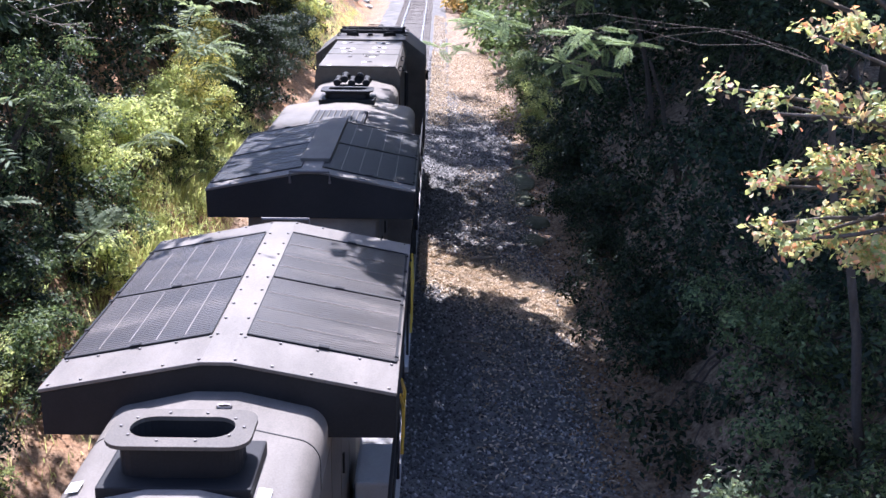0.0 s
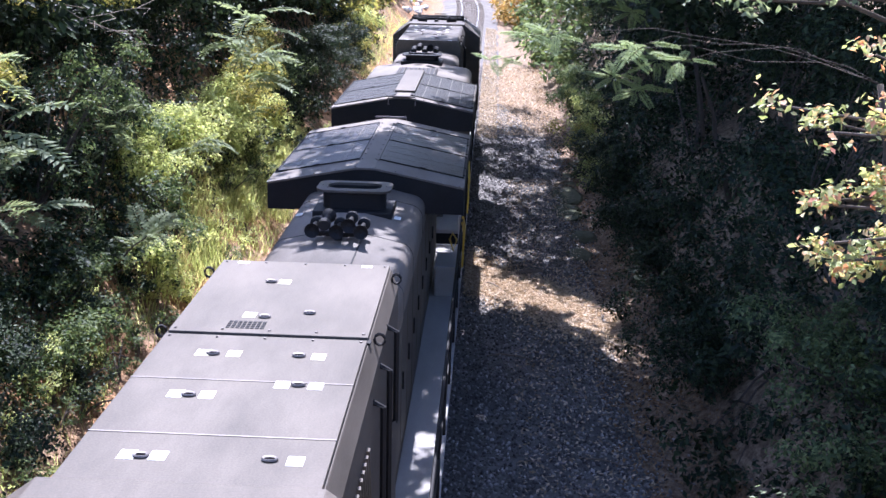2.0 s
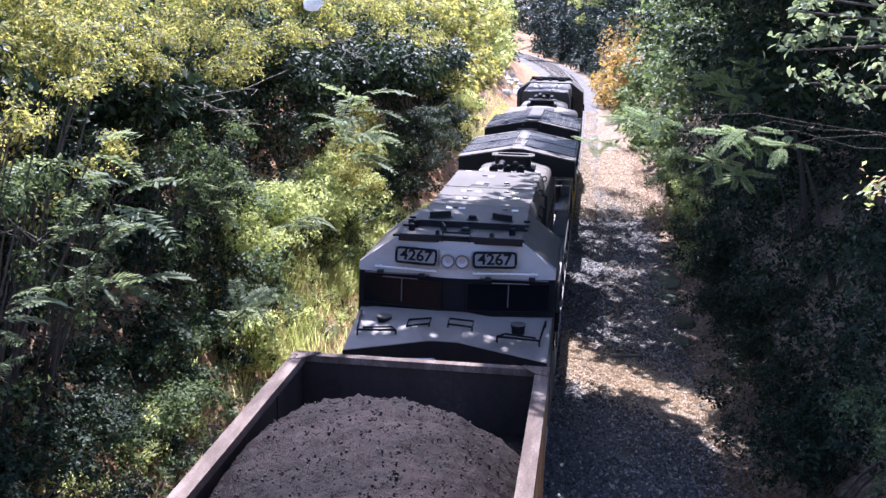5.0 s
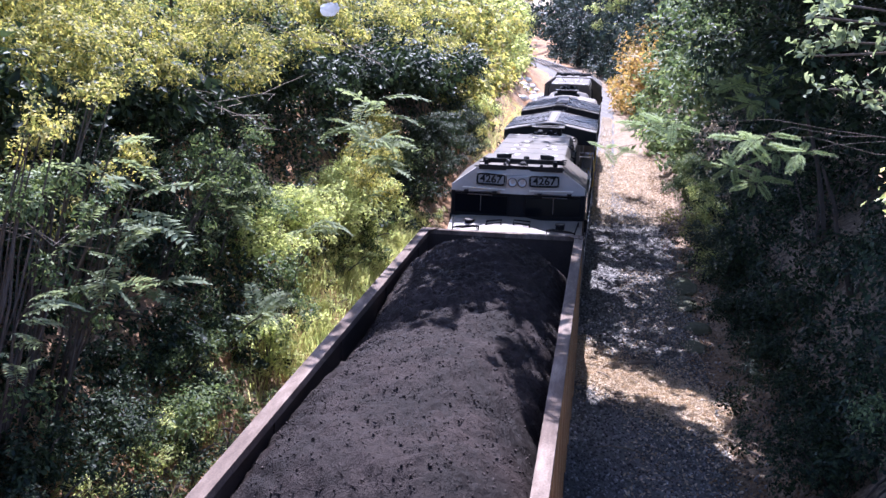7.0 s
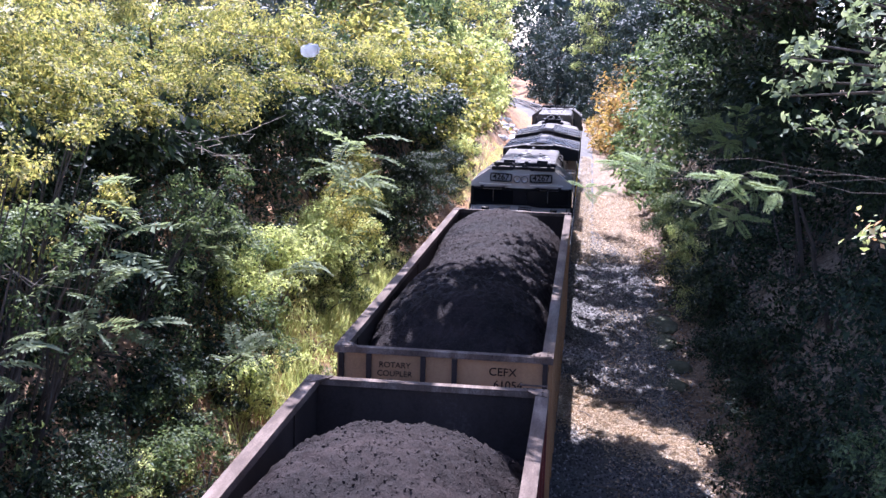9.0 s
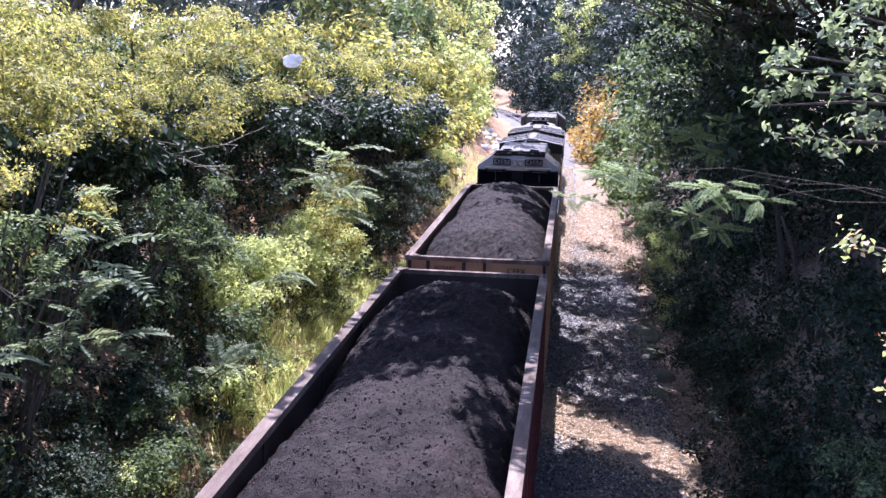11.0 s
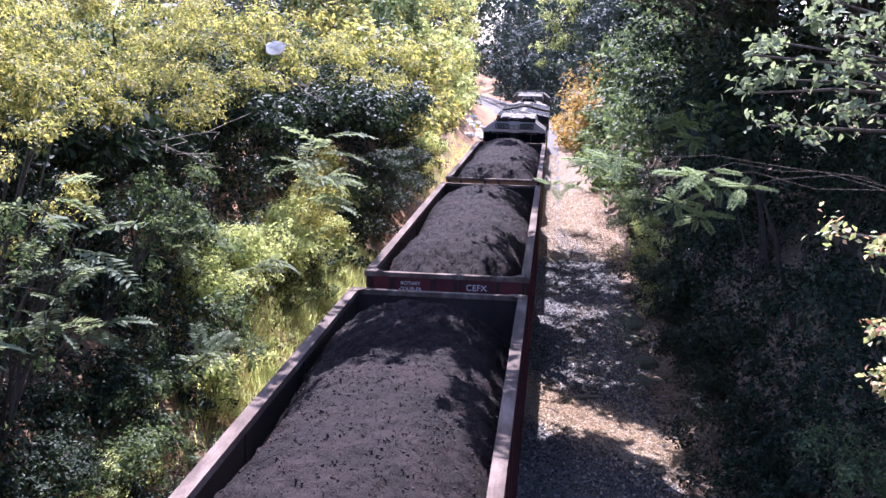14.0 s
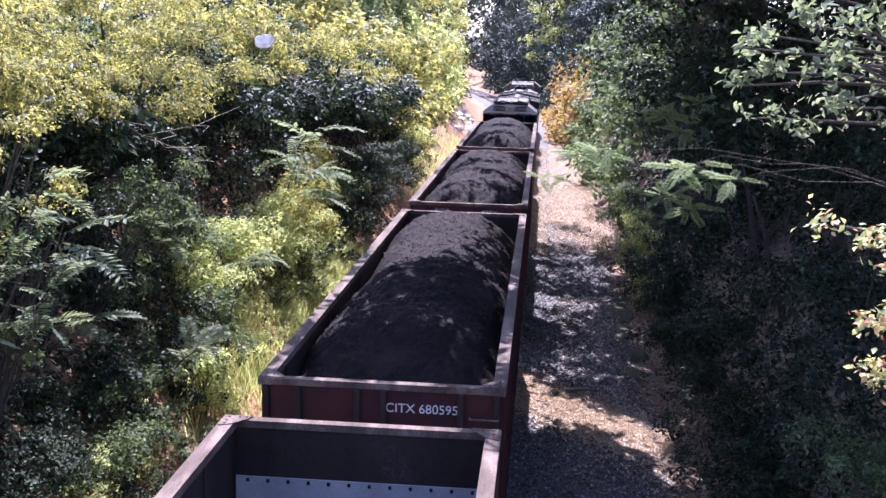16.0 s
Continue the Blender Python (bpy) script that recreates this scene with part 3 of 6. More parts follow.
        for sx, sy, a0 in ((1, 1, 0), (-1, 1, 90), (-1, -1, 180), (1, -1, 270)):
            for a in np.linspace(a0, a0 + 90, n):
                out.append((sx * (hx - r) + r * math.cos(radians(a)), SY + sy * (hy - r) + r * math.sin(radians(a)), z + UP))
        return out
    bm = bmesh.new()
    loops = [[bm.verts.new(q) for q in ring(*k)] for k in ((0.46, 0.26, 3.8), (0.46, 0.26, 4.24), (0.535, 0.31, 4.265), (0.535, 0.31, 4.28), (0.41, 0.185, 4.285), (0.39, 0.17, 3.9))]
    for a, b in zip(loops, loops[1:]):
        for j in range(len(a)):
            bm.faces.new((a[j], a[(j + 1) % len(a)], b[(j + 1) % len(a)], b[j]))
    bm.faces.new(loops[-1])
    stack = lp("exhaust_pipe", bm, PAINT_DARK, "sooty exhaust stack with a wide rim")
    bm = bmesh.new()
    loops = [[bm.verts.new(q) for q in ring(*k)] for k in ((0.55, 0.325, 4.27), (0.55, 0.325, 4.302), (0.4, 0.18, 4.306), (0.4, 0.18, 4.27))]
    for a, b in zip(loops, loops[1:]):
        for j in range(len(a)):
            bm.faces.new((a[j], a[(j + 1) % len(a)], b[(j + 1) % len(a)], b[j]))
    lp("stack_rim", bm, PAINT_DARK if lead else PAINT, parent=stack)
    bm = bmesh.new()
    for k in range(10):
        an = 2 * math.pi * k / 10
        lathe(bm, [(0.014, 0), (0.011, 0.012)], (0.47 * math.cos(an), SY + 0.25 * math.sin(an), 4.304 + UP), 6)
    lp("bolts", bm, STEEL, parent=stack)["kind"] = "stuff"
    bm = bmesh.new()
    box(bm, -0.58, 0.58, SY - 0.42, SY + 0.38, 3.8, 4.01 + 2 * UP)
    lp("stack_collar", bm, PAINT_DARK, parent=stack, bevel=0.02)
    # horn: five bells on a post
    bm = bmesh.new()
    box(bm, -0.05, 0.05, 5.93, 6.03, 3.84, 4.05)
    box(bm, -0.34, 0.34, 5.94, 6.02, 4.05, 4.11)
    if lead:
        bmesh.ops.translate(bm, verts=bm.verts, vec=(0, -1.05, 0.2))
    horn = lp("horn", bm, PAINT_DARK, "cluster of black air horns", bevel=0.01)
    for i, (dx, dz, s) in enumerate([(-0.32, 0.06, -1), (-0.16, 0.14, 1), (0.0, 0.05, -1), (0.16, 0.14, -1), (0.32, 0.06, -1)]):
        bm = bmesh.new()
        lathe(bm, [(0.03, -0.2 * s), (0.035, 0.0), (0.05, 0.12 * s), (0.1, 0.24 * s), (0.1, 0.25 * s), (0.03, 0.2 * s)], (dx, 5.98, 4.12 + dz), 12, "y")
        lathe(bm, [(0.07, -0.26 * s), (0.085, -0.22 * s), (0.085, -0.16 * s), (0.05, -0.14 * s)], (dx, 5.98, 4.12 + dz), 12, "y")
        if lead:
            bmesh.ops.translate(bm, verts=bm.verts, vec=(0, -1.05, 0.2))
        lp("bell", bm, PAINT_DARK, parent=horn, smooth=False)

    # equipment hood, higher, between the engine and the cab
    bm = bmesh.new()
    prism(bm, [(-1.01, 1.55), (1.01, 1.55), (1.01, 4.25), (0.93, 4.46), (-0.93, 4.46), (-1.01, 4.25)], -2.0, 3.34)
    eq = lp("equipment_hood", bm, PAINT, "dusty black equipment hood with flat roof panels", bevel=0.015)
    for y0, y1 in ((-1.86, 1.06), (1.13, 3.32)):
        bm = bmesh.new()
        box(bm, -0.9, 0.92, y0, y1, 4.462, 4.5)
        lp("roof_panel", bm, PAINT, parent=eq, bevel=0.008)
    for yy in (-1.93, 1.095):
        bm = bmesh.new()
        box(bm, -0.92, 0.95, yy - 0.045, yy + 0.045, 4.458, 4.475)
        lp("seam", bm, PAINT_DARK, parent=eq)
    for yy in (0.05, -0.95):
        bm = bmesh.new()
        box(bm, -0.9, 0.92, yy - 0.008, yy + 0.008, 4.498, 4.505)
        lp("seam", bm, STEEL, parent=eq)
    # lifting rings, pale squares beside them, vent
    for i, (x, y, m) in enumerate([(-0.1, 2.62, CREAM), (-0.25, 1.6, CREAM), (-0.45, 0.62, CREAM), (-0.18, 0.62, CREAM), (0.55, 0.62, CREAM), (-0.45, -0.25, WHITE), (-0.2, -0.25, WHITE), (0.35, 0.0, WHITE), (0.62, 0.0, WHITE), (-0.5, -1.3, WHITE), (-0.28, -1.3, WHITE), (0.68, -1.3, WHITE), (-0.66, 3.24, WHITE), (0.68, 3.24, WHITE)]):
        bm = bmesh.new()
        h = 0.07 if y < 3 else 0.035
        box(bm, x - 0.06, x + 0.06, y - h, y + h, 4.5, 4.5035)
        lp("square_decal", bm, m, "pale square marking", parent=eq)
    for x, y in ((-0.24, 2.6), (-0.1, 1.55), (-0.36, 0.6), (0.38, 0.62), (-0.34, -0.27), (0.48, 0.0), (-0.4, -1.32), (0.5, -1.3), (0.3, 1.7)):
        bm = bmesh.new()
        tube(bm, [(x + a, y + b, 4.5 + c) for a, b, c in hoop(0.05)], 0.012, 5, closed=True)
        lp("lifting_ring", bm, STEEL, parent=eq)
    bm = bmesh.new()
    for i in range(8):
        for j in range(4):
            box(bm, -0.4 + i * 0.045, -0.367 + i * 0.045, 1.24 + j * 0.05, 1.275 + j * 0.05, 4.5, 4.506)
    lp("roof_vent", bm, PAINT_DARK, parent=eq)
    bm = bmesh.new()
    for x in np.linspace(-0.85, 0.87, 5):
        for y in (-1.8, 1.0, 1.2, 3.25):
            lathe(bm, [(0.014, 0), (0.012, 0.012)], (x, y, 4.5), 6)
    lp("bolts", bm, STEEL, parent=eq)["kind"] = "stuff"
    for side in (-1, 1):
        # slanted louvres and pipes on the flank
        for i in range(16):
            y = -1.55 + i * 0.13
            bm = bmesh.new()
            box(bm, 0, 0.03, -0.02, 0.02, -0.95, 0.95, Matrix.Translation((side * 1.02, y, 3.0)) @ pose(0, 0, 0, 18, 0, 0))
            lp("louvre", bm, PAINT, parent=eq)
        for y0, z0, z1 in ((0.75, 2.2, 4.0), (1.35, 2.6, 4.1), (2.1, 3.2, 4.2)):
            bm = bmesh.new()
            tube(bm, [(side * 1.0, y0, z0), (side * 1.1, y0, z0 + 0.05), (side * 1.1, y0, z1), (side * 0.99, y0, z1 + 0.05)], 0.03, 6)
            lp("pipe", bm, PAINT_DARK, parent=eq)
        for yy in (1.3, 3.1):
            bm = bmesh.new()
            c = (side * 0.96, yy, 4.42)
            tube(bm, [(c[0] + side * (0.05 - 0.05 * math.cos(a)), c[1], c[2] + 0.055 * math.sin(a)) for a in np.linspace(0, 5.6, 9)], 0.015, 5, closed=True)
            lp("lift_eye", bm, PAINT_DARK, parent=eq)

    # radiator wings: a gabled roof wider than the hood
    EV, EZ, AP, Y0 = 1.59, 4.01, 4.29, 9.13
    Y1 = 13.42 if lead else 13.7
    # body darker than its roof sheet: the end faces' shade put into the paint
    bm = bmesh.new()
    prism(bm, [(-EV + 0.01, 3.56), (EV - 0.01, 3.56), (EV - 0.01, EZ - 0.04), (0.14, AP - 0.04), (-0.14, AP - 0.04), (-EV + 0.01, EZ - 0.04)], Y0 + 0.02, Y1 - 0.01)
    wing = lp("radiator_housing", bm, PAINT_DARK, "gabled radiator housing overhanging both sides", bevel=0.012)
    bm = bmesh.new()
    prism(bm, [(-EV, EZ - 0.035), (-0.14, AP - 0.035), (0.14, AP - 0.035), (EV, EZ - 0.035), (EV, EZ), (0.14, AP), (-0.14, AP), (-EV, EZ)], Y0, Y1)
    lp("roof_sheet", bm, PAINT_HOOD, "dusty sheet-metal roof of the housing", parent=wing, bevel=0.008)
    slope = math.atan2(AP - EZ, EV - 0.14)
    G0, G1 = (9.3, 13.1) if lead else (9.8, 13.2)
    GM = (G0 + G1) / 2
    cells = ((G0 + 0.02, GM - 0.03), (GM + 0.03, G1 - 0.02))
    for side in (-1, 1):
        frm = Matrix.Translation((side * 0.14, 0, AP)) @ Matrix.Rotation(side * slope, 4, "Y")
        for y0, y1 in cells:
            bm = bmesh.new()
            box(bm, *sorted((side * 0.03, side * 1.43)), y0, y1, 0.002, 0.01, frm)
            lp("grille", bm, GRILLE_SOOT if lead else GRILLE, "dusty radiator screen in a thin frame", parent=wing)
        bm = bmesh.new()
        for yy in (G0, GM, G1):
            box(bm, *sorted((side * 0.025, side * 1.44)), yy - 0.013, yy + 0.013, 0.0, 0.02, frm)
        box(bm, *sorted((side * 1.425, side * 1.45)), G0, G1, 0.0, 0.022, frm)
        box(bm, *sorted((side * 0.02, side * 0.032)), G0, G1, 0.0, 0.014, frm)
        lp("grille_frame", bm, PAINT_DARK, parent=wing)
        # thin ribs of the screens and the wires between them
        bm = bmesh.new()
        r = random.Random(5 + side)
        if side < 0:
            for xx in (0.3, 0.58, 0.86, 1.14):
                for y0, y1 in cells:
                    box(bm, *sorted((side * (xx - 0.0035), side * (xx + 0.0035))), y0 + 0.05 + r.random() * 0.1, y1 - 0.03 - r.random() * 0.2, 0.008, 0.014, frm)
        else:
            for y0, y1 in cells:
                for k in (0.22, 0.45, 0.72):
                    yy = y0 + (y1 - y0) * k
                    box(bm, *sorted((side * 0.05, side * 1.42)), yy - 0.004, yy + 0.004, 0.008, 0.014, frm)
        lp("grille_ribbing", bm, PAINT_DUST, parent=wing)["kind"] = "stuff"
        bm = bmesh.new()
        for y0, y1 in cells:
            for k in range(1, 30):
                yy = y0 + (y1 - y0) * k / 30
                box(bm, *sorted((side * 0.04, side * 1.42)), yy - 0.003, yy + 0.003, 0.008, 0.0115, frm)
        # wires lighter on the one side: the glare there is put into their colour
        lp("grille_wire", bm, PAINT_DARK if lead or side < 0 else GRILLE, parent=wing)["kind"] = "stuff"
        bm = bmesh.new()
        for yy in (G0 + 0.1, G0 + 0.7, GM - 0.15, GM + 0.15, G1 - 0.7, G1 - 0.1):
            box(bm, *sorted((side * 1.42, side * 1.46)), yy - 0.02, yy + 0.02, 0.018, 0.034, frm)
        for yy in (G0, GM, G1):
            box(bm, *sorted((side * 0.7, side * 0.8)), yy - 0.025, yy + 0.025, 0.012, 0.034, frm)
        lp("clip_strip", bm, PAINT_DARK, parent=wing)["kind"] = "stuff"
        bm = bmesh.new()
        for xx in (0.02, 0.35, 0.7, 1.1, 1.4):
            for yy in (Y0 + 0.06, G0 - 0.07, Y1 - 0.06):
                lathe(bm, [(0.016, 0), (0.014, 0.014)], frm @ Vector((side * xx, yy, 0)), 6)
        for k in range(9):
            lathe(bm, [(0.016, 0), (0.014, 0.014)], (side * 0.11, G0 + k * 0.42, AP), 6)
        lp("bolts", bm, STEEL, parent=wing)["kind"] = "stuff"
    if lead:
        bm = bmesh.new()
        box(bm, -0.24, 0.22, 9.1, 12.7, AP - 0.01, AP + 0.05)
        lp("ridge_cover", bm, PAINT, parent=wing, bevel=0.01)
    bm = bmesh.new()
    tube(bm, [(-0.3, Y1 + 0.02, 4.12), (-0.3, Y1 + 0.05, 4.31), (0.3, Y1 + 0.05, 4.31), (0.3, Y1 + 0.02, 4.12)], 0.022, 6)
    lp("grab_rail", bm, STEEL, parent=wing)
    # dynamic brake vents in front of the wings
    if lead:
        bm = bmesh.new()
        box(bm, -0.52, 0.52, 7.7, 9.05, 4.1, 4.215)
        vent = lp("vent_box", bm, PAINT_DARK, bevel=0.01)
        for i in range(9):
            bm = bmesh.new()
            box(bm, -0.48 + i * 0.115, -0.46 + i * 0.115, 7.73, 9.02, 4.215, 4.235)
            lp("slat", bm, PAINT, parent=vent)

    # cab
    bm = bmesh.new()
    prism(bm, [(-1.53, 1.55), (1.53, 1.55), (1.53, 4.12), (0.96, 4.55), (-0.96, 4.55), (-1.53, 4.12)], -4.12, -1.75)
    cab = lp("cab", bm, PAINT, "black cab with chamfered roof and pale brow", bevel=0.015)
    plan = [(-1.53, -4.1), (1.53, -4.1), (1.53, -4.28), (0.16, -4.52), (-0.16, -4.52), (-1.53, -4.28)]
    bm = bmesh.new()
    lo = [bm.verts.new((x, y, 4.0)) for x, y in plan]
    hi = [bm.verts.new((x * (0.66 if abs(x) > 1 else 1), y + 0.1, 4.55) if abs(x) < 1 else (x, y + 0.03, 4.13)) for x, y in plan]
    # brow with the number boards: top follows the roof's chamfer
    mids = [bm.verts.new((sx * 0.96, yy, 4.55)) for sx, yy in ((-1, -4.1), (1, -4.1), (1, -4.3), (-1, -4.3))]
    bm.faces.new((lo[1], lo[2], hi[2], hi[1]))
    bm.faces.new((lo[2], lo[3], hi[3], mids[2], hi[2]))
    bm.faces.new((lo[3], lo[4], hi[4], hi[3]))
    bm.faces.new((lo[4], lo[5], hi[5], mids[3], hi[4]))
    bm.faces.new((lo[5], lo[0], hi[0], hi[5]))
    bm.faces.new((hi[1], hi[2], mids[2], mids[1]))
    bm.faces.new((mids[1], mids[2], hi[3], hi[4], mids[3], mids[0]))
    bm.faces.new((mids[0], mids[3], hi[5], hi[0]))
    bm.faces.new(lo[::-1])
    lp("brow", bm, PAINT_PALE, "pale grey brow above the windscreen", parent=cab)
    # windscreen band leaning out at its foot
    bm = bmesh.new()
    a = [bm.verts.new((x, y, 3.998)) for x, y in plan]
    b = [bm.verts.new((x, y - (0.05 if y < -4.2 else 0), 3.42)) for x, y in plan]
    for j in range(6):
        bm.faces.new((a[j], a[(j + 1) % 6], b[(j + 1) % 6], b[j]))
    bm.faces.new(a)
    bm.faces.new(b[::-1])
    band = lp("windscreen_surround", bm, BLACK, parent=cab)
    for side in (-1, 1):
        p0, p1 = Vector((side * 0.2, -4.52, 3.93)), Vector((side * 1.45, -4.3, 3.93))
        q0, q1 = Vector((side * 0.2, -4.565, 3.5)), Vector((side * 1.45, -4.345, 3.5))
        bm = bmesh.new()
        out = Vector((0, -0.014, 0.005))
        bm.faces.new([bm.verts.new(q + out) for q in (p0, p1, q1, q0)])
        lp("windscreen", bm, GLASS, "dark glass windscreen", parent=band)
        bm = bmesh.new()
        for u, w in ((p0, p1), (p1, q1), (q1, q0), (q0, p0)):
            tube(bm, [u + out, w + out], 0.016, 5)
        mid_t, mid_b = p0.lerp(p1, 0.5), q0.lerp(q1, 0.5)
        lp("windscreen_frame", bm, BLACK, parent=band)
        bm = bmesh.new()
        tube(bm, [mid_t + out * 3, mid_t.lerp(mid_b, 0.85) + out * 3], 0.009, 5)
        tube(bm, [p0.lerp(p1, 0.15) + Vector((0, -0.05, 0.1)), p0.lerp(p1, 0.98) + Vector((0, -0.05, 0.06))], 0.014, 5)
        tube(bm, [p0.lerp(p1, 0.3) + Vector((0, -0.05, 0.02)), p0.lerp(p1, 0.75) + Vector((0, -0.05, 0.01))], 0.01, 5)
        lp("wiper", bm, STEEL, parent=band)
        for k in (0.25, 0.78):
            c = p0.lerp(p1, k)
            bm = bmesh.new()
            box(bm, c.x - 0.05, c.x + 0.05, c.y - 0.1, c.y, c.z + 0.06, c.z + 0.11)
            lp("wiper_motor", bm, PAINT_DARK, parent=band, bevel=0.01)
        # number board
        yaw = side * math.degrees(math.atan2(0.24, 1.37))
        bd = Matrix.Translation((side * 0.6, -4.485, 4.31)) @ pose(0, 0, 0, 0, 0, yaw) @ pose(0, 0, 0, 78, 0, 0)
        bm = bmesh.new()
        box(bm, -0.35, 0.35, -0.13, 0.13, -0.06, 0.02, bd)
        lp("number_board", bm, BOARD, parent=cab, bevel=0.012)
        bm = bmesh.new()
        pts = []
        for sx, sy, a0 in ((1, 1, 0), (-1, 1, 90), (-1, -1, 180), (1, -1, 270)):
            for an in np.linspace(a0, a0 + 90, 4):
                pts.append(bd @ Vector((sx * 0.27 + 0.05 * math.cos(radians(an)), sy * 0.06 + 0.05 * math.sin(radians(an)), 0.024)))
        tube(bm, pts, 0.02, 5, closed=True)
        lp("board_edge", bm, BLACK, parent=cab)
        lettering("4267", 0.23, BLACK, cab, Matrix.Translation((0, -mid, 0)) @ bd @ Matrix.Translation((0, 0.0, 0.024)) @ Matrix.Diagonal((1.12, 1, 1, 1)), "number", "bold black road number", bold=0.005)
        bm = bmesh.new()
        lathe(bm, [(0.085, 0.02), (0.1, -0.03), (0.1, -0.05), (0.088, -0.05), (0.075, -0.02), (0.03, 0.015)], (side * 0.11, -4.5, 4.27), 18, "y")
        lp("headlight", bm, LAMP_GLASS, "round headlight in a bright rim", parent=cab)
        bm = bmesh.new()
        tube(bm, [(side * 0.11 + 0.097 * math.cos(k * math.tau / 18), -4.555, 4.27 + 0.097 * math.sin(k * math.tau / 18)) for k in range(18)], 0.013, 5, closed=True)
        lp("headlight_rim", bm, STEEL, parent=cab)
        # white bar below the number board
        bm = bmesh.new()
        u, w = Vector((side * 0.28, -4.56, 4.1)), Vector((side * 1.26, -4.4, 4.1))
        tube(bm, [u, w], 0.016, 6)
        for k in (0.08, 0.5, 0.92):
            q = u.lerp(w, k)
            tube(bm, [q, q + Vector((0, 0.1, 0.0))], 0.012, 5)
        lp("brow_bar", bm, WHITE, "white-painted bar along the brow", parent=cab)
    bm = bmesh.new()
    box(bm, -0.25, 0.25, -4.5, -4.4, 4.13, 4.42)
    lp("headlight_plate", bm, PAINT_PALE, parent=cab, bevel=0.02)
    # roof fittings
    for yy, x0, x1, z, gap in ((-3.3, -0.86, 0.92, 4.64, True), (-4.35, -0.84, 0.95, 4.62, False)):
        bm = bmesh.new()
        cells = np.linspace(x0, x1, 5)
        for a, b in zip(cells, cells[1:]):
            box(bm, a + 0.02, b - 0.02, yy - 0.04, yy + 0.04, z - 0.09, z)
        box(bm, x0 - 0.06, x1 + 0.06, yy - 0.055, yy - 0.04, z - 0.1, z + 0.015)
        lp("roof_rail", bm, PAINT_DARK, parent=cab, bevel=0.006)
    for x, y in ((-0.78, -3.45), (0.78, -3.45), (-0.8, -3.72), (0.8, -3.72)):
        bm = bmesh.new()
        lathe(bm, [(0.05, 0), (0.054, 0.02), (0.05, 0.1), (0.036, 0.115)], (x, y, 4.55), 12)
        lp("antenna_cap", bm, BLACK, parent=cab)
    for x, y, r, h in ((0.05, -2.6, 0.07, 0.06), (0.05, -3.62, 0.08, 0.05), (-0.35, -4.0, 0.035, 0.06), (0.5, -4.0, 0.035, 0.06), (0.05, -3.42, 0.03, 0.05)):
        bm = bmesh.new()
        lathe(bm, [(r * 1.5, 0), (r * 1.5, 0.012), (r, 0.016), (r, h), (r * 0.7, h + 0.02)], (x, y, 4.55), 12)
        lp("antenna_dome", bm, PAINT_DARK, parent=cab)
    for x, y, tw in ((-0.5, -2.55, 28), (0.55, -2.55, -28), (-0.3, -3.62, -75)):
        bm = bmesh.new()
        m = Matrix.Translation((x, y, 4.55)) @ pose(0, 0, 0, 0, 0, tw)
        box(bm, -0.19, 0.19, -0.015, 0.015, 0.0, 0.11, m)
        box(bm, -0.21, 0.21, -0.04, 0.04, 0.0, 0.015, m)
        lp("antenna_blade", bm, PAINT_DARK, parent=cab, bevel=0.004)
    bm = bmesh.new()
    tube(bm, [(-0.22, -4.3, 4.55), (-0.22, -4.38, 4.68), (0.2, -4.38, 4.68), (0.2, -4.3, 4.55)], 0.016, 6)
    tube(bm, [(-0.22, -4.46, 4.55), (-0.22, -4.44, 4.62), (0.2, -4.44, 4.62), (0.2, -4.46, 4.55)], 0.016, 6)
    lp("grab_rail", bm, BLACK, parent=cab)
    for x, y in ((-0.95, -2.7), (0.97, -2.6), (-0.95, -3.4), (0.97, -3.35), (0.97, -3.0), (-0.97, -4.2), (0.97, -4.2)):
        bm = bmesh.new()
        tube(bm, [(x + a, y + b, 4.55 + c) for a, b, c in hoop(0.05)], 0.012, 5, closed=True)
        lp("lifting_ring", bm, BLACK, parent=cab)
    for side in (-1, 1):
        bm = bmesh.new()
        box(bm, *sorted((side * 1.532, side * 1.55)), -3.9, -2.1, 2.75, 3.75)
        lp("side_window", bm, GLASS, "dark side window", parent=cab, bevel=0.01)
        bm = bmesh.new()
        box(bm, *sorted((side * 1.5, side * 1.6)), -4.0, -3.96, 3.1, 3.4)
        lp("mirror", bm, BLACK, parent=cab, bevel=0.01)

    # nose
    bm = bmesh.new()
    rear = [(-1.5, -4.1, 3.46), (-0.2, -4.1, 3.54), (0.2, -4.1, 3.54), (1.5, -4.1, 3.46)]
    edge = [(-1.5, -5.6, 3.1), (-0.2, -5.7, 3.36), (0.2, -5.7, 3.36), (1.5, -5.6, 3.1)]
    foot = [(-1.45, -5.7, 1.55), (-0.3, -5.85, 1.55), (0.3, -5.85, 1.55), (1.45, -5.7, 1.55)]
    R, E2, F = [[bm.verts.new(q) for q in row] for row in (rear, edge, foot)]
    for j in range(3):
        bm.faces.new((R[j], R[j + 1], E2[j + 1], E2[j]))
        bm.faces.new((E2[j], E2[j + 1], F[j + 1], F[j]))
    bl, br = bm.verts.new((-1.5, -4.1, 1.55)), bm.verts.new((1.5, -4.1, 1.55))
    bm.faces.new((R[0], E2[0], F[0], bl))
    bm.faces.new((R[3], br, F[3], E2[3]))
    bm.faces.new((bl, F[0], F[1], F[2], F[3], br))
    bm.faces.new((R[3], R[2], R[1], R[0], bl, br))
    nose = lp("nose", bm, PAINT_DUST, "dusty sloping nose in front of the windscreen", bevel=0.012)
    bm = bmesh.new()
    for j in range(3):
        f4 = [Vector(edge[j]), Vector(edge[j + 1]), Vector(foot[j + 1]), Vector(foot[j])]
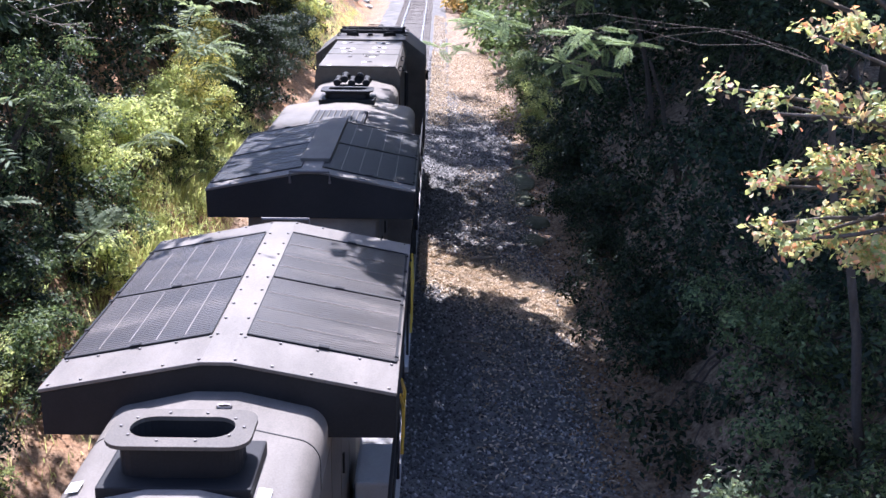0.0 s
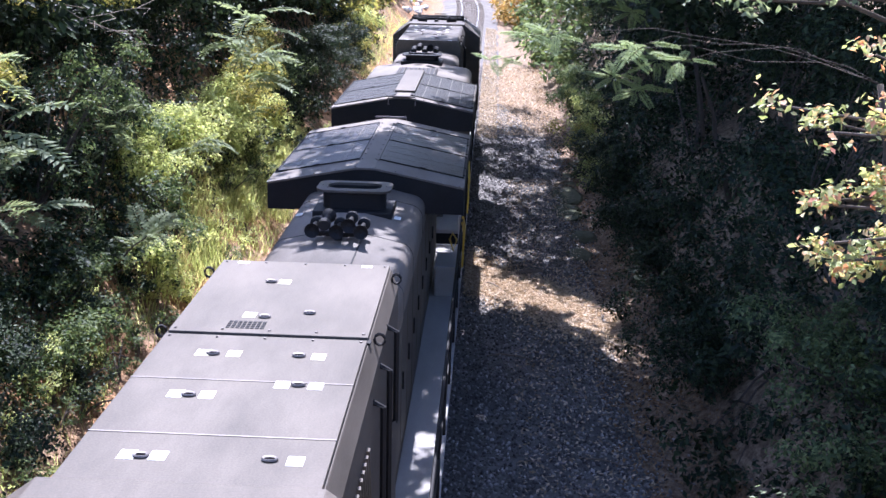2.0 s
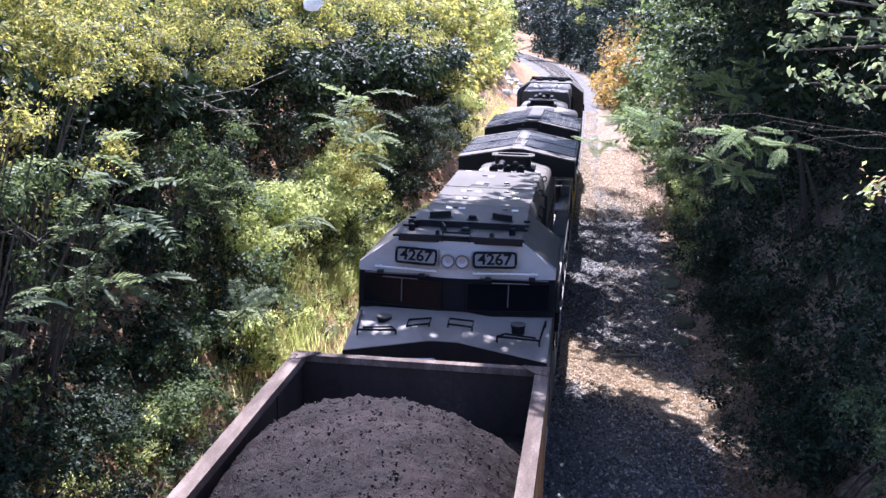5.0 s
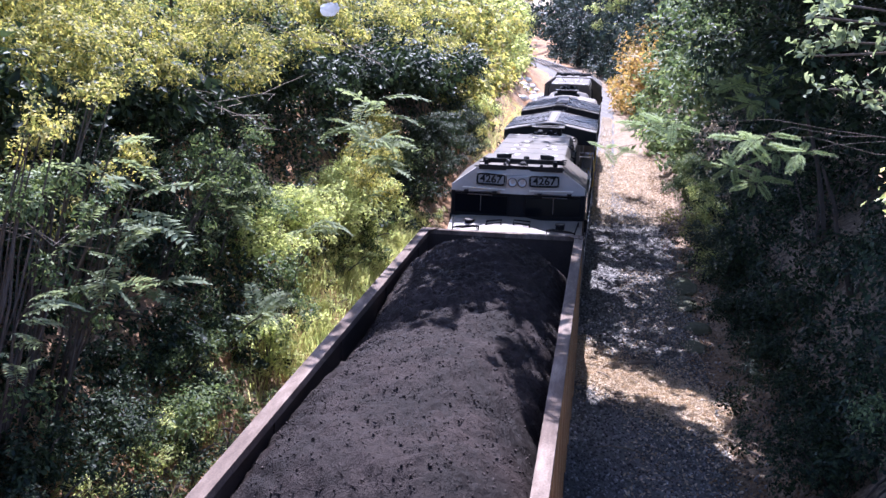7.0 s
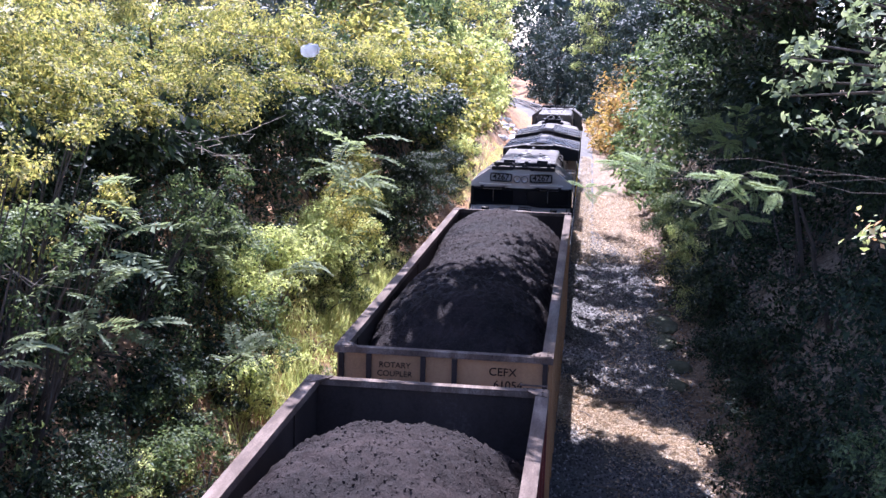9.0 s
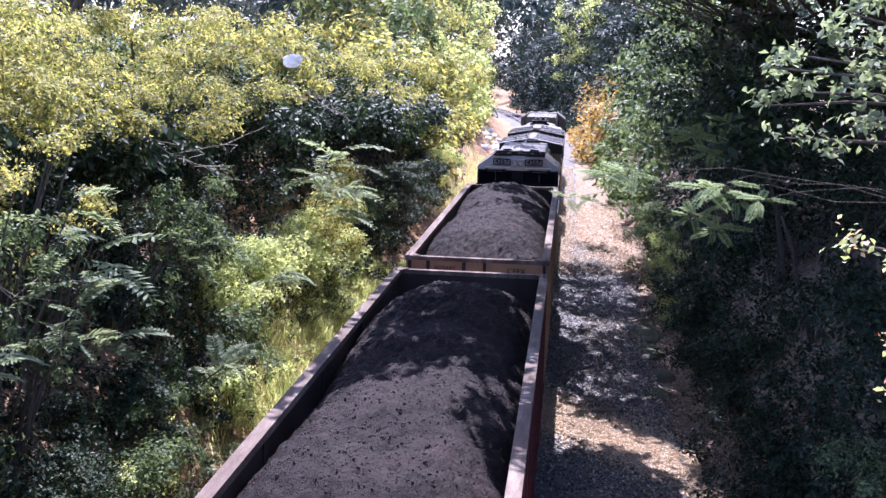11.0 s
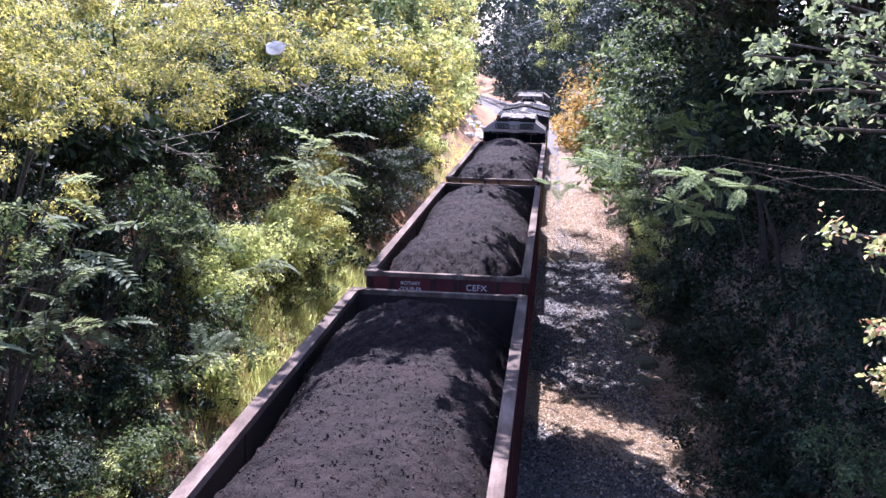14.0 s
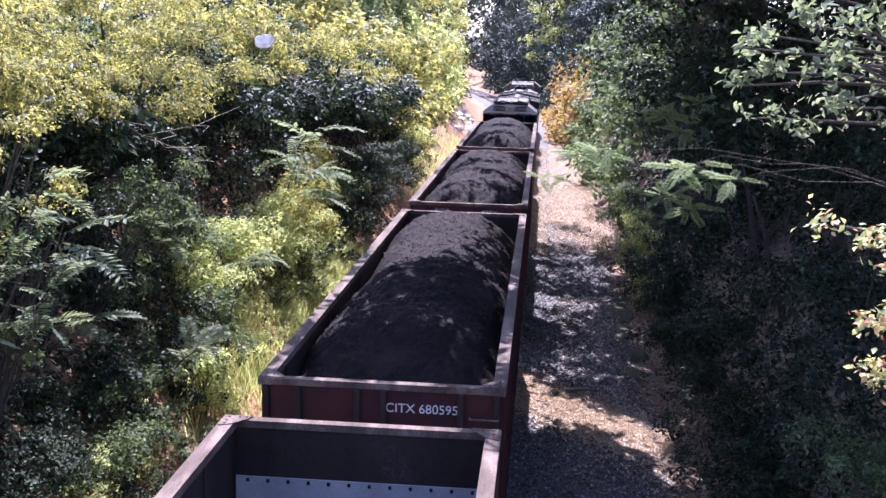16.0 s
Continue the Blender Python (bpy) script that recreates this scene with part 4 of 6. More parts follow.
        bm.faces.new([bm.verts.new(q + Vector((0, -0.008, -0.012))) for q in f4])
    lp("nose_front", bm, BLACK, parent=nose)

    def on_nose(x, k):
        z = 3.54 - 0.06 * max(abs(x) - 0.2, 0) * (1 - k) - (0.18 + 0.2 * max(abs(x) - 0.2, 0)) * k
        return Vector((x, -4.1 - 1.53 * k, z))
    for x0, x1 in ((-0.62, -0.28), (0.0, 0.36)):
        bm = bmesh.new()
        a, b, c, d = on_nose(x0, 0.58), on_nose(x0, 0.72), on_nose(x1, 0.72), on_nose(x1, 0.58)
        up = Vector((0, 0, 0.06))
        tube(bm, [a + up, b + up, c + up, d + up], 0.016, 6, closed=True)
        for q in (b, c):
            tube(bm, [q, q + up], 0.013, 5)
        lp("grab_rail", bm, BLACK, parent=nose)
    for side in (-1, 1):
        bm = bmesh.new()
        up = Vector((0, 0, 0.09))
        pts = [on_nose(side * 1.42, 0.35), on_nose(side * 1.36, 0.74), on_nose(side * 0.75, 0.84)]
        tube(bm, [pts[0] + up, pts[1] + up, pts[2] + up], 0.018, 6)
        tube(bm, [on_nose(side * 1.3, 0.66) + up * 0.6, on_nose(side * 0.85, 0.7) + up * 0.6, pts[2] + up], 0.015, 6)
        for q in pts:
            tube(bm, [q, q + up], 0.014, 5)
        lp("handrail", bm, BLACK, parent=nose)
        bm = bmesh.new()
        q = on_nose(side * 1.02, 0.5)
        lathe(bm, [(0.1, -0.1), (0.1, 0.05), (0.115, 0.055), (0.115, 0.08), (0.1, 0.09)], q, 14)
        cap = lp("sand_filler", bm, BLACK, parent=nose)
        bm = bmesh.new()
        lathe(bm, [(0.118, 0.081), (0.112, 0.102), (0.05, 0.108)], q, 14)
        lp("filler_lid", bm, PAINT, parent=nose)
    bm = bmesh.new()
    tube(bm, [(-0.75, -5.86, 2.98), (-0.75, -5.93, 3.1), (-0.1, -5.98, 3.16), (-0.05, -5.88, 3.08)], 0.022, 6)
    lp("grab_rail", bm, PAINT_PALE, parent=nose)
    bm = bmesh.new()
    box(bm, -0.22, -0.12, -5.9, -5.8, 2.78, 3.08)
    lp("hose_bracket", bm, YELLOW, parent=nose, bevel=0.01)
    bm = bmesh.new()
    box(bm, -0.26, -0.1, -5.94, -5.9, 2.7, 2.8)
    lp("tag_plate", bm, WHITE, parent=nose)
    # walkway handrails
    for side in (-1, 1):
        x = side * 1.49
        ys = [-1.5, 0.2, 1.9, 3.6, 5.3, 7.0, 8.7, 10.4, 12.1, 13.9]
        for y in ys:
            bm = bmesh.new()
            tube(bm, [(x, y, 1.5), (x, y, 2.55)], 0.022, 6)
            lp("stanchion", bm, PAINT_DARK)
        bm = bmesh.new()
        tube(bm, [(x, y, 2.55) for y in ys], 0.022, 6)
        tube(bm, [(x, y, 2.05) for y in ys], 0.016, 6)
        lp("handrail", bm, PAINT_DARK)
        for y in (12.65, 13.1):
            bm = bmesh.new()
            tube(bm, [(x + side * 0.03, y, 1.6), (x + side * 0.05, y - 0.1, 2.3), (x + side * 0.02, y - 0.5, 2.62)], 0.024, 6)
            lp("yellow_rail", bm, YELLOW, "yellow-painted step rail")
        bm = bmesh.new()
        tube(bm, [(x - side * 0.14, 12.46, 1.98), (x - side * 0.22, 12.47, 2.2), (x - side * 0.17, 12.49, 2.32), (x - side * 0.08, 12.47, 2.2)], 0.022, 6, closed=True)
        lp("yellow_loop", bm, YELLOW, "yellow-painted chain loop")
        box_bm = bmesh.new()
        box(box_bm, *sorted((side * 1.06, side * 1.46)), 10.95, 11.9, 1.55, 2.12)
        lp("sand_box", box_bm, DECK, "pale grey box on the walkway", bevel=0.03)
    for y0 in (-6.45, 14.3):
        for side in (-1, 1):
            bm = bmesh.new()
            tube(bm, [(side * 1.4, y0, 1.5), (side * 1.4, y0, 2.5), (side * 0.5, y0, 2.5), (side * 0.5, y0, 1.5)], 0.022, 6)
            lp("end_rail", bm, PAINT_PALE)
    return top


on_train(locomotive("dusty black six-axle diesel locomotive facing backwards", False), 3.9)
lead = on_train(locomotive("dusty black six-axle diesel locomotive at the head", True), 26.0, True)


def gondola(label, paint, marks, mark_mat, posts, deep=False):
    """Open-topped coal car: a tub with posts, dusty top chords, ribbed ends."""
    top = root("gondola", label, "coal car", "train")
    W, L, Z, F = 1.6, 7.35, 3.8, 1.05
    for side in (-1, 1):
        bm = bmesh.new()
        box(bm, *sorted((side * (W - 0.13), side * (W - 0.09))), -L + 0.1, L - 0.1, F, Z - 0.1)
        part("inner_side", bm, INSIDE, top, "coal-blackened inner side sheet")
    for y in (-L + 0.05, L - 0.1):
        bm = bmesh.new()
        box(bm, -W + 0.09, W - 0.09, y, y + 0.05, F, Z - 0.09)
        part("inner_end", bm, INSIDE, top, "coal-blackened inner end sheet")
    bm = bmesh.new()
    box(bm, -W + 0.13, W - 0.13, -L + 0.1, L - 0.1, F, F + 0.05)
    part("floor_sheet", bm, INSIDE, top)
    for side in (-1, 1):
        bm = bmesh.new()
        box(bm, *sorted((side * (W - 0.088), side * (W - 0.07))), -L + 0.03, L - 0.03, F - 0.05, Z - 0.1)
        part("side_sheet", bm, paint, top)
        bm = bmesh.new()
        box(bm, *sorted((side * (W - 0.17), side * W)), -L, L, Z - 0.1, Z)
        part("top_chord", bm, RIM, top, "dusty rusted top chord", bevel=0.018)
        for i in range(13):
            y = -L + 0.25 + i * (2 * L - 0.5) / 12
            bm = bmesh.new()
            box(bm, *sorted((side * (W - 0.07), side * (W - 0.005))), y - 0.06, y + 0.06, F - 0.05, Z - 0.102)
            part("side_post", bm, paint, top)
        bm = bmesh.new()
        box(bm, *sorted((side * (W - 0.2), side * (W - 0.02))), -L + 0.1, L - 0.1, F - 0.28, F - 0.052)
        part("side_sill", bm, PAINT_DARK, top)
    for end in (-1, 1):
        y = end * L
        bm = bmesh.new()
        box(bm, -W + 0.172, W - 0.172, *sorted((y - end * 0.13, y)), Z - 0.09, Z - 0.005)
        part("end_chord", bm, RIM, top, "dusty rusted end chord", bevel=0.012)
        bm = bmesh.new()
        box(bm, -W + 0.07, W - 0.07, *sorted((y - end * 0.05, y - end * 0.03)), F, Z - 0.092)
        sheet = part("end_sheet", bm, paint, top)
        for x in posts:
            bm = bmesh.new()
            box(bm, x - 0.035, x + 0.035, *sorted((y - end * 0.03, y + end * 0.04)), F - 0.1, Z - 0.095)
            for z in np.arange(2.6, Z - 0.15, 0.22):
                lathe(bm, [(0.016, 0), (0.011, end * 0.012)], (x, y + end * 0.04, z), 6, "y")
            part("end_post", bm, INSIDE, top)
        bm = bmesh.new()
        box(bm, -W + 0.08, W - 0.08, *sorted((y - end * 0.03, y + end * 0.05)), 2.3, 2.42)
        part("end_rib", bm, paint, top)
        # corner gussets with rivet heads
        for side in (-1, 1):
            bm = bmesh.new()
            prism(bm, [(side * (W - 0.02), y - end * 0.02), (side * (W - 0.34), y - end * 0.02), (side * (W - 0.3), y - end * 0.12), (side * (W - 0.16), y - end * 0.3), (side * (W - 0.02), y - end * 0.36)], Z, Z + 0.012, "z")
            gus = part("corner_plate", bm, RIM, top)
            bm = bmesh.new()
            for dx, dy in ((0.08, 0.08), (0.08, 0.2), (0.2, 0.08), (0.08, 0.3), (0.28, 0.07)):
                lathe(bm, [(0.018, 0), (0.012, 0.012)], (side * (W - dx), y - end * dy, Z + 0.012), 6)
            part("rivets", bm, RIM, gus)["kind"] = "stuff"
        coupler(top, y, end)
        box_y = y - end * 1.9
        bogie(top, box_y, 1.25, 0.46)
        for k in (-0.89, 0.89):
            axle(top, box_y + k, 0.46)
        # ladder at one corner
        for z in np.arange(1.3, 3.6, 0.42):
            bm = bmesh.new()
            tube(bm, [(-end * 1.52, y + end * 0.0, z), (-end * 1.52, y + end * 0.07, z), (-end * 1.15, y + end * 0.07, z), (-end * 1.15, y, z)], 0.014, 5)
            part("ladder_rung", bm, RIM, top)
    # floor sheets and scuffed streaks inside the sides
    for side in (-1, 1):
        for i in range(5):
            y = -L + 1.1 + i * 3.1
            bm = bmesh.new()
            box(bm, *sorted((side * (W - 0.15), side * (W - 0.134))), y - 0.09, y + 0.09, F + 0.1, Z - 0.11)
            part("inner_stiffener", bm, INSIDE, top)
    if deep:
        for y in (-L + 0.118, L - 0.118):
            bm = bmesh.new()
            box(bm, -W + 0.16, W - 0.16, y - 0.012, y + 0.012, F + 0.1, 3.12)
            lin = part("end_liner", bm, LINER, top, "pale scuffed liner plate with bolt heads")
            bm = bmesh.new()
            for i in range(12):
                x = -1.3 + i * 2.6 / 11
                box(bm, x - 0.018, x + 0.018, y - 0.025, y + 0.025, 3.06, 3.1)
            part("bolt_heads", bm, PAINT_DARK, lin)["kind"] = "stuff"
    face = Matrix.Translation((0, -L + 0.022, 0)) @ pose(0, 0, 0, 90, 0, 0)
    for text, x, z, size in marks:
        lettering(text, size, mark_mat, top, face @ Matrix.Translation((x, z, 0.001)), "marking", "stencilled marking", 0.003)
    return top


def coal_load(seed, level, heap, label):
    """Loaded coal: a ridge along the car that falls to the walls and the ends, with lumps lying on it."""
    r = np.random.default_rng(seed)
    ph = r.random(8) * 6

    def height(X, Y):
        u = np.clip(1 - (np.abs(X + 0.08 * np.sin(Y * 0.8 + ph[0])) / 1.5) ** 2.4, 0, 1)
        e = np.clip((7.2 - np.abs(Y)) / 2.4, 0, 1)
        e = e * e * (3 - 2 * e)
        wave = 1 + 0.07 * np.sin(Y * 0.95 + ph[1]) + 0.05 * np.sin(Y * 2.1 + ph[2])
        h = level + heap * u ** 0.85 * (0.1 + 0.9 * e) * wave - 0.42 * (1 - e)
        h += 0.028 * np.sin(X * 9 + ph[3] + np.sin(Y * 5)) * np.sin(Y * 8 + ph[4]) + 0.012 * np.sin(X * 23 + Y * 17 + ph[5])
        return h

    def grainy(X, Y):
        return height(X, Y) + r.normal(size=X.shape) * 0.018

    top = root("coal_load", label, "coal", "coal in the cars")
    ob = new("coal_surface", grid_mesh("coal_surface", np.linspace(-1.462, 1.462, 60), np.linspace(-7.23, 7.23, 280), grainy, COAL))
    ob.parent = top
    n = 7000
    x, y = r.uniform(-1.4, 1.4, n), r.uniform(-7.1, 7.1, n)
    v, t = stones(r, x, y, height(x, y) + 0.006, 0.009 + 0.013 * r.random(n) ** 2)
    ob = new("loose_coal", raw_mesh("loose_coal", v, t, LUMP))
    ob.parent = top
    tagged(ob, kind="stuff")
    return top


CARS = [
    ("open coal car with faded tan end panels, loaded", TAN, [("ROTARY", -0.7, 3.55, 0.12), ("COUPLER", -0.7, 3.42, 0.12), ("END", -0.82, 3.29, 0.12), ("CEFX", 0.88, 3.54, 0.17), ("61054", 0.96, 3.35, 0.17)], BLACK, (-1.49, -1.08, -0.28, 0.18, 1.49), 3.3, 0.82, False),
    ("open coal car with grimy red end panels, loaded", RED, [("ROTARY", -0.7, 3.59, 0.1), ("COUPLER", -0.7, 3.48, 0.1), ("END", -0.76, 3.37, 0.1), ("CEFX", 0.58, 3.55, 0.17), ("67520", 0.62, 3.36, 0.17)], WHITE, (-1.49, -1.07, -0.27, 0.19, 1.0, 1.49), 3.25, 0.82, False),
    ("open coal car with coal-stained maroon ends, loaded", MAROON, [("CITX 680595", 0.53, 3.47, 0.17)], WHITE, (-1.49, -1.07, -0.3, 0.04, 1.03, 1.49), 3.25, 0.85, False),
    ("brown open coal car with pale liner, part loaded", BROWN, [], WHITE, (-1.49, -1.0, 0.0, 1.0, 1.49), 2.35, 0.7, True),
]
for i, (label, paint, marks, ink, posts, level, heap, deep) in enumerate(CARS):
    place = -15.27 - 16.2 * i
    on_train(gondola(label, paint, marks, ink, posts, deep), place)
    on_train(coal_load(40 + i, level, heap, "black-brown loose coal heaped in the car" if not deep else "low heap of loose coal in the car"), place)

# ---- plants ----


def foliage(name, clumps, per_m2, size, material, label, category, seed, group="", kind="", **kw):
    r = np.random.default_rng(seed)
    v, t = crown_leaves(r, clumps, per_m2, size, **kw)
    return tagged(new(name, raw_mesh(name, v, t, material)), label, category, group, kind)


def stems(bm, r, base, clumps, thick, pick=6):
    for c in clumps[:pick]:
        tube(bm, limb_path(base, c[:3], 0.15, r, 4), thick, 5, thick * 0.3)


def bush(base, clumps, per_m2, size, material, label, seed, category="bush", group="", **kw):
    """Low woody growth: stems from one root and a mantle of leaves."""
    r = np.random.default_rng(seed)
    top = root("bush", label, category, group, base)
    local = [(x - base[0], y - base[1], z - base[2], a, b, c) for x, y, z, a, b, c in clumps]
    bm = bmesh.new()
    stems(bm, r, (0, 0, -0.1), local, 0.03, 7)
    part("branchwork", bm, BARK, top)
    v, t = crown_leaves(r, local, per_m2, size, **kw)
    ob = new("foliage", raw_mesh("foliage", v, t, material))
    ob.parent = top
    return top


def tree(base, fork, clumps, per_m2, size, material, label, seed, thick=0.2, limbs=9, category="tree", group="", **kw):
    """A tapered trunk, limbs that reach into the clumps of the crown, and leaves."""
    r = np.random.default_rng(seed)
    top = root("tree", label, category, group, base)
    b = Vector(base)
    local = [(x - b.x, y - b.y, z - b.z, p, q, s) for x, y, z, p, q, s in clumps]
    f = Vector(fork) - b
    bm = bmesh.new()
    tube(bm, limb_path((0, 0, -0.3), f, 0, r, 6), thick, 9, thick * 0.62)
    part("trunk", bm, BARK, top, smooth=True)
    for c in local[:limbs]:
        bm = bmesh.new()
        tube(bm, limb_path(f * (0.75 + 0.25 * r.random()), c[:3], 0.4, r, 5), thick * 0.42, 6, thick * 0.1)
        part("limb", bm, BARK, top, smooth=True)
    v, t = crown_leaves(r, local, per_m2, size, **kw)
    ob = new("crown", raw_mesh("crown", v, t, material))
    ob.parent = top
    return top


def gz(x, y):
    return float(ground_z(x, y))


def row_clumps(rng, n, x0, x1, y0, y1, z0, z1, r, flat=0.8):
    """Clumps over a bank; heights are above the ground there."""
    out = []
    for _ in range(n):
        x, y = x0 + (x1 - x0) * rng.random(), y0 + (y1 - y0) * rng.random()
        k = r * (0.6 + 0.8 * rng.random())
        out.append((x, y, gz(x, y) + z0 + (z1 - z0) * rng.random(), k * (0.8 + 0.5 * rng.random()), k * (0.8 + 0.5 * rng.random()), k * flat))
    return out



def frond_mesh(seed, length, pairs, leaflet, material, arch=0.25, wide=0.34):
    """A feather leaf: a bent rachis with pairs of leaflets, along +x from its foot."""
    r = np.random.default_rng(seed)
    k = np.repeat(np.linspace(0.14, 1.0, pairs), 2)
    side = np.tile([-1.0, 1.0], pairs)
    c = np.stack([k * length, 0 * k, arch * length * (k - k * k * 1.5)], 1)
    along = unit(np.stack([0.45 + 0 * k, side, -0.25 + 0.1 * r.normal(size=len(k))], 1))
    L = leaflet * (0.75 + 0.5 * np.sin(np.pi * np.clip(k, 0, 0.93))) * (0.9 + 0.2 * r.random(len(k)))
    c = c + along * L[:, None] * 0.5
    nrm = unit(np.stack([0.1 * r.normal(size=len(k)), 0.25 * r.normal(size=len(k)), 1 + 0 * k], 1))
    v, t = leaf_blades(c, nrm, along, L, L * wide, 0.06)
    pts = np.array([[q * length, 0, arch * length * (q - q * q * 1.5)] for q in np.linspace(0, 1, 7)])
    w = 0.006
    rv = np.concatenate([pts + [0, w, 0], pts - [0, w, 0], pts + [0, 0, w]])
    rt = []
    for i in range(6):
        for a, b in ((0, 7), (7, 14), (14, 0)):
            rt += [[a + i, b + i, b + i + 1], [a + i, b + i + 1, a + i + 1]]
    # short stalks join the leaflets to the rachis
    per = len(v) // len(k)
    stalk = []
    for j in range(len(k)):
        q = j * per + int(np.argmin(np.abs(v[j * per:(j + 1) * per, 1])))
        i = min(int(k[j] * 6), 5)
        stalk.append([q, len(v) + i, len(v) + i + 1])
    t = np.concatenate([t, np.array(rt) + len(v), np.array(stalk)])
    return raw_mesh("frond", np.concatenate([v, rv]), t, material)


FRONDS = [frond_mesh(1, 0.8, 11, 0.17, LEAF_FROND), frond_mesh(2, 0.95, 13, 0.19, LEAF_FROND, 0.32), frond_mesh(3, 0.65, 10, 0.15, LEAF_FROND, 0.15)]


def sapling(base, tip, fronds, kinds, label, seed, spread=1.0, scale=1.0, face=0.0, arch=0.1):
    """A slender stem with feather leaves; face: the way, in degrees from +x, towards which they lean."""
    r = np.random.default_rng(seed)
    top = root("sapling", label, "sapling", "saplings on the banks", base)
    d = Vector(tip) - Vector(base)
    path = limb_path((0, 0, -0.1), d, arch, r, 6)
    bm = bmesh.new()
    tube(bm, path, 0.03 if arch < 1 else 0.014, 6, 0.007)
    part("stem", bm, BARK, top)
    for i in range(fronds):
        k = 1 - (0.5 if arch < 1 else 0.12) * (i / fronds) ** 1.1
        p = path[min(int(k * 6), 6)].lerp(path[min(int(k * 6) + 1, 6)], k * 6 - int(k * 6))
        ob = new("frond", kinds[i % len(kinds)])
        ob.parent = top
        yaw = face + (r.random() - 0.5) * 300 * spread
        q = scale * (0.8 + 0.4 * r.random())
        ob.matrix_basis = Matrix.Translation(p) @ pose(0, 0, 0, 0, 0, yaw) @ pose(0, 0, 0, r.normal() * 15, -8 + r.normal() * 16, 0) @ Matrix.Diagonal((q, q, q, 1))
    return top


def stick(bm, a, b, r, rad, bend=0.15):
    tube(bm, limb_path(a, b, bend, r, 6), rad, 5, rad * 0.35)


rng = np.random.default_rng(5)

# sunlit canopy overhanging the cutting from the bank on the sunny side
for i, (y0, y1, xe, zc, n) in enumerate([(10.5, 16, -5.7, 7.9, 20), (15, 21, -5.7, 7.6, 22), (20, 27, -5.8, 7.3, 24), (26, 33, -6.2, 7.3, 22), (32, 41, -6.6, 7.2, 24), (42, 56, -5.0, 6.4, 34), (55, 68, -5.7, 5.4, 26)]):
    cl = scatter_clumps(rng, int(n * 0.95), (xe - 6.0, y0, zc - 0.6), (xe - 0.5, y1, zc + 1.6), 0.78, 0.55)
    cl += scatter_clumps(rng, 8, (xe - 1.2, y0, zc - 0.9), (xe, y1, zc - 0.1), 0.6, 0.5)
    ym = (y0 + y1) / 2
    near = y1 < 35
    tree((xe - 5, ym, gz(xe - 5, ym)), (xe - 4, ym + 0.6, zc - 1.4), cl, 225 if y1 < 30 else 140 if near else 90, 0.08 if y1 < 30 else 0.11 if near else 0.15, LEAF_YELLOW, "broad tree with sunlit yellow-green leaves over the cutting", 100 + i, 0.16, group="trees on the bank", up=0.45, aspect=0.42)

# inner boughs in shade-dark green, added under the sunlit leaves to shade the wall
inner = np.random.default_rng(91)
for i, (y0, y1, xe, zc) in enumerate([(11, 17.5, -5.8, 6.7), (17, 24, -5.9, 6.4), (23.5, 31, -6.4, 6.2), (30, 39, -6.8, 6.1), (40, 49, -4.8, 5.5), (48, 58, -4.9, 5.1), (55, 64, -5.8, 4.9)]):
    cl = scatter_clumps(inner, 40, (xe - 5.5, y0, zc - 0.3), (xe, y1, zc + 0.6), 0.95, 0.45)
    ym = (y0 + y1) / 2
    tree((xe - 3.5, ym + 1.2, gz(xe - 3.5, ym + 1.2)), (xe - 2.6, ym + 0.8, zc - 1.6), cl, 33, 0.23, LEAF_SHADE, "slender tree added under the canopy to shade the bank", 130 + i, 0.09, group="trees on the bank", aspect=0.5)

# wall of vines and brush under it, its shade put into the leaf colour
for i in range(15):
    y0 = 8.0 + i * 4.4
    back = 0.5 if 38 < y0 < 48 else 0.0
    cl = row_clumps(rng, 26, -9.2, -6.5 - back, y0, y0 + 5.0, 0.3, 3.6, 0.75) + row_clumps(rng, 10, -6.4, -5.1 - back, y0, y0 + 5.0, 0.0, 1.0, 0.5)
    bush((-7.0, y0 + 2.5, gz(-7.0, y0 + 2.5)), cl, 68 if y0 < 28 else 34, 0.11 if y0 < 28 else 0.15, LEAF_SHADE, "tangled vines and brush in shade-darkened green on the bank", 200 + i, group="brush on the banks", aspect=0.55, droop=0.8)

# vine-draped brush: two hang out into the light, four take the shade-darkened leaf
for i, (x, y, z, rad) in enumerate([(-4.9, 13.4, 5.5, 0.7), (-5.8, 15.4, 5.0, 0.75), (-6.1, 17.8, 4.8, 0.8), (-5.5, 20.5, 4.9, 0.8), (-6.2, 23.8, 4.4, 0.7), (-6.0, 12.6, 3.6, 0.6)]):
    cl = [(x - 0.3 + rng.normal() * rad * 0.5, y + rng.normal() * rad * 0.8, z + rng.normal() * rad * 0.5, rad * 0.6, rad * 0.7, rad * 0.45) for _ in range(6)]
    cl += [(x - 0.4 + rng.normal() * 0.2, y + rng.normal() * 0.5, z - 0.8 - 0.9 * k, rad * 0.5, rad * 0.5, rad * 0.5) for k in range(3)]
    bush((x - 1.2, y, gz(x - 1.2, y)), cl, 150, 0.085, LEAF_MID if i in (0, 3) else LEAF_SHADE, "green vines draped over brush on the bank", 280 + i, group="brush on the banks", aspect=0.45, droop=0.8)

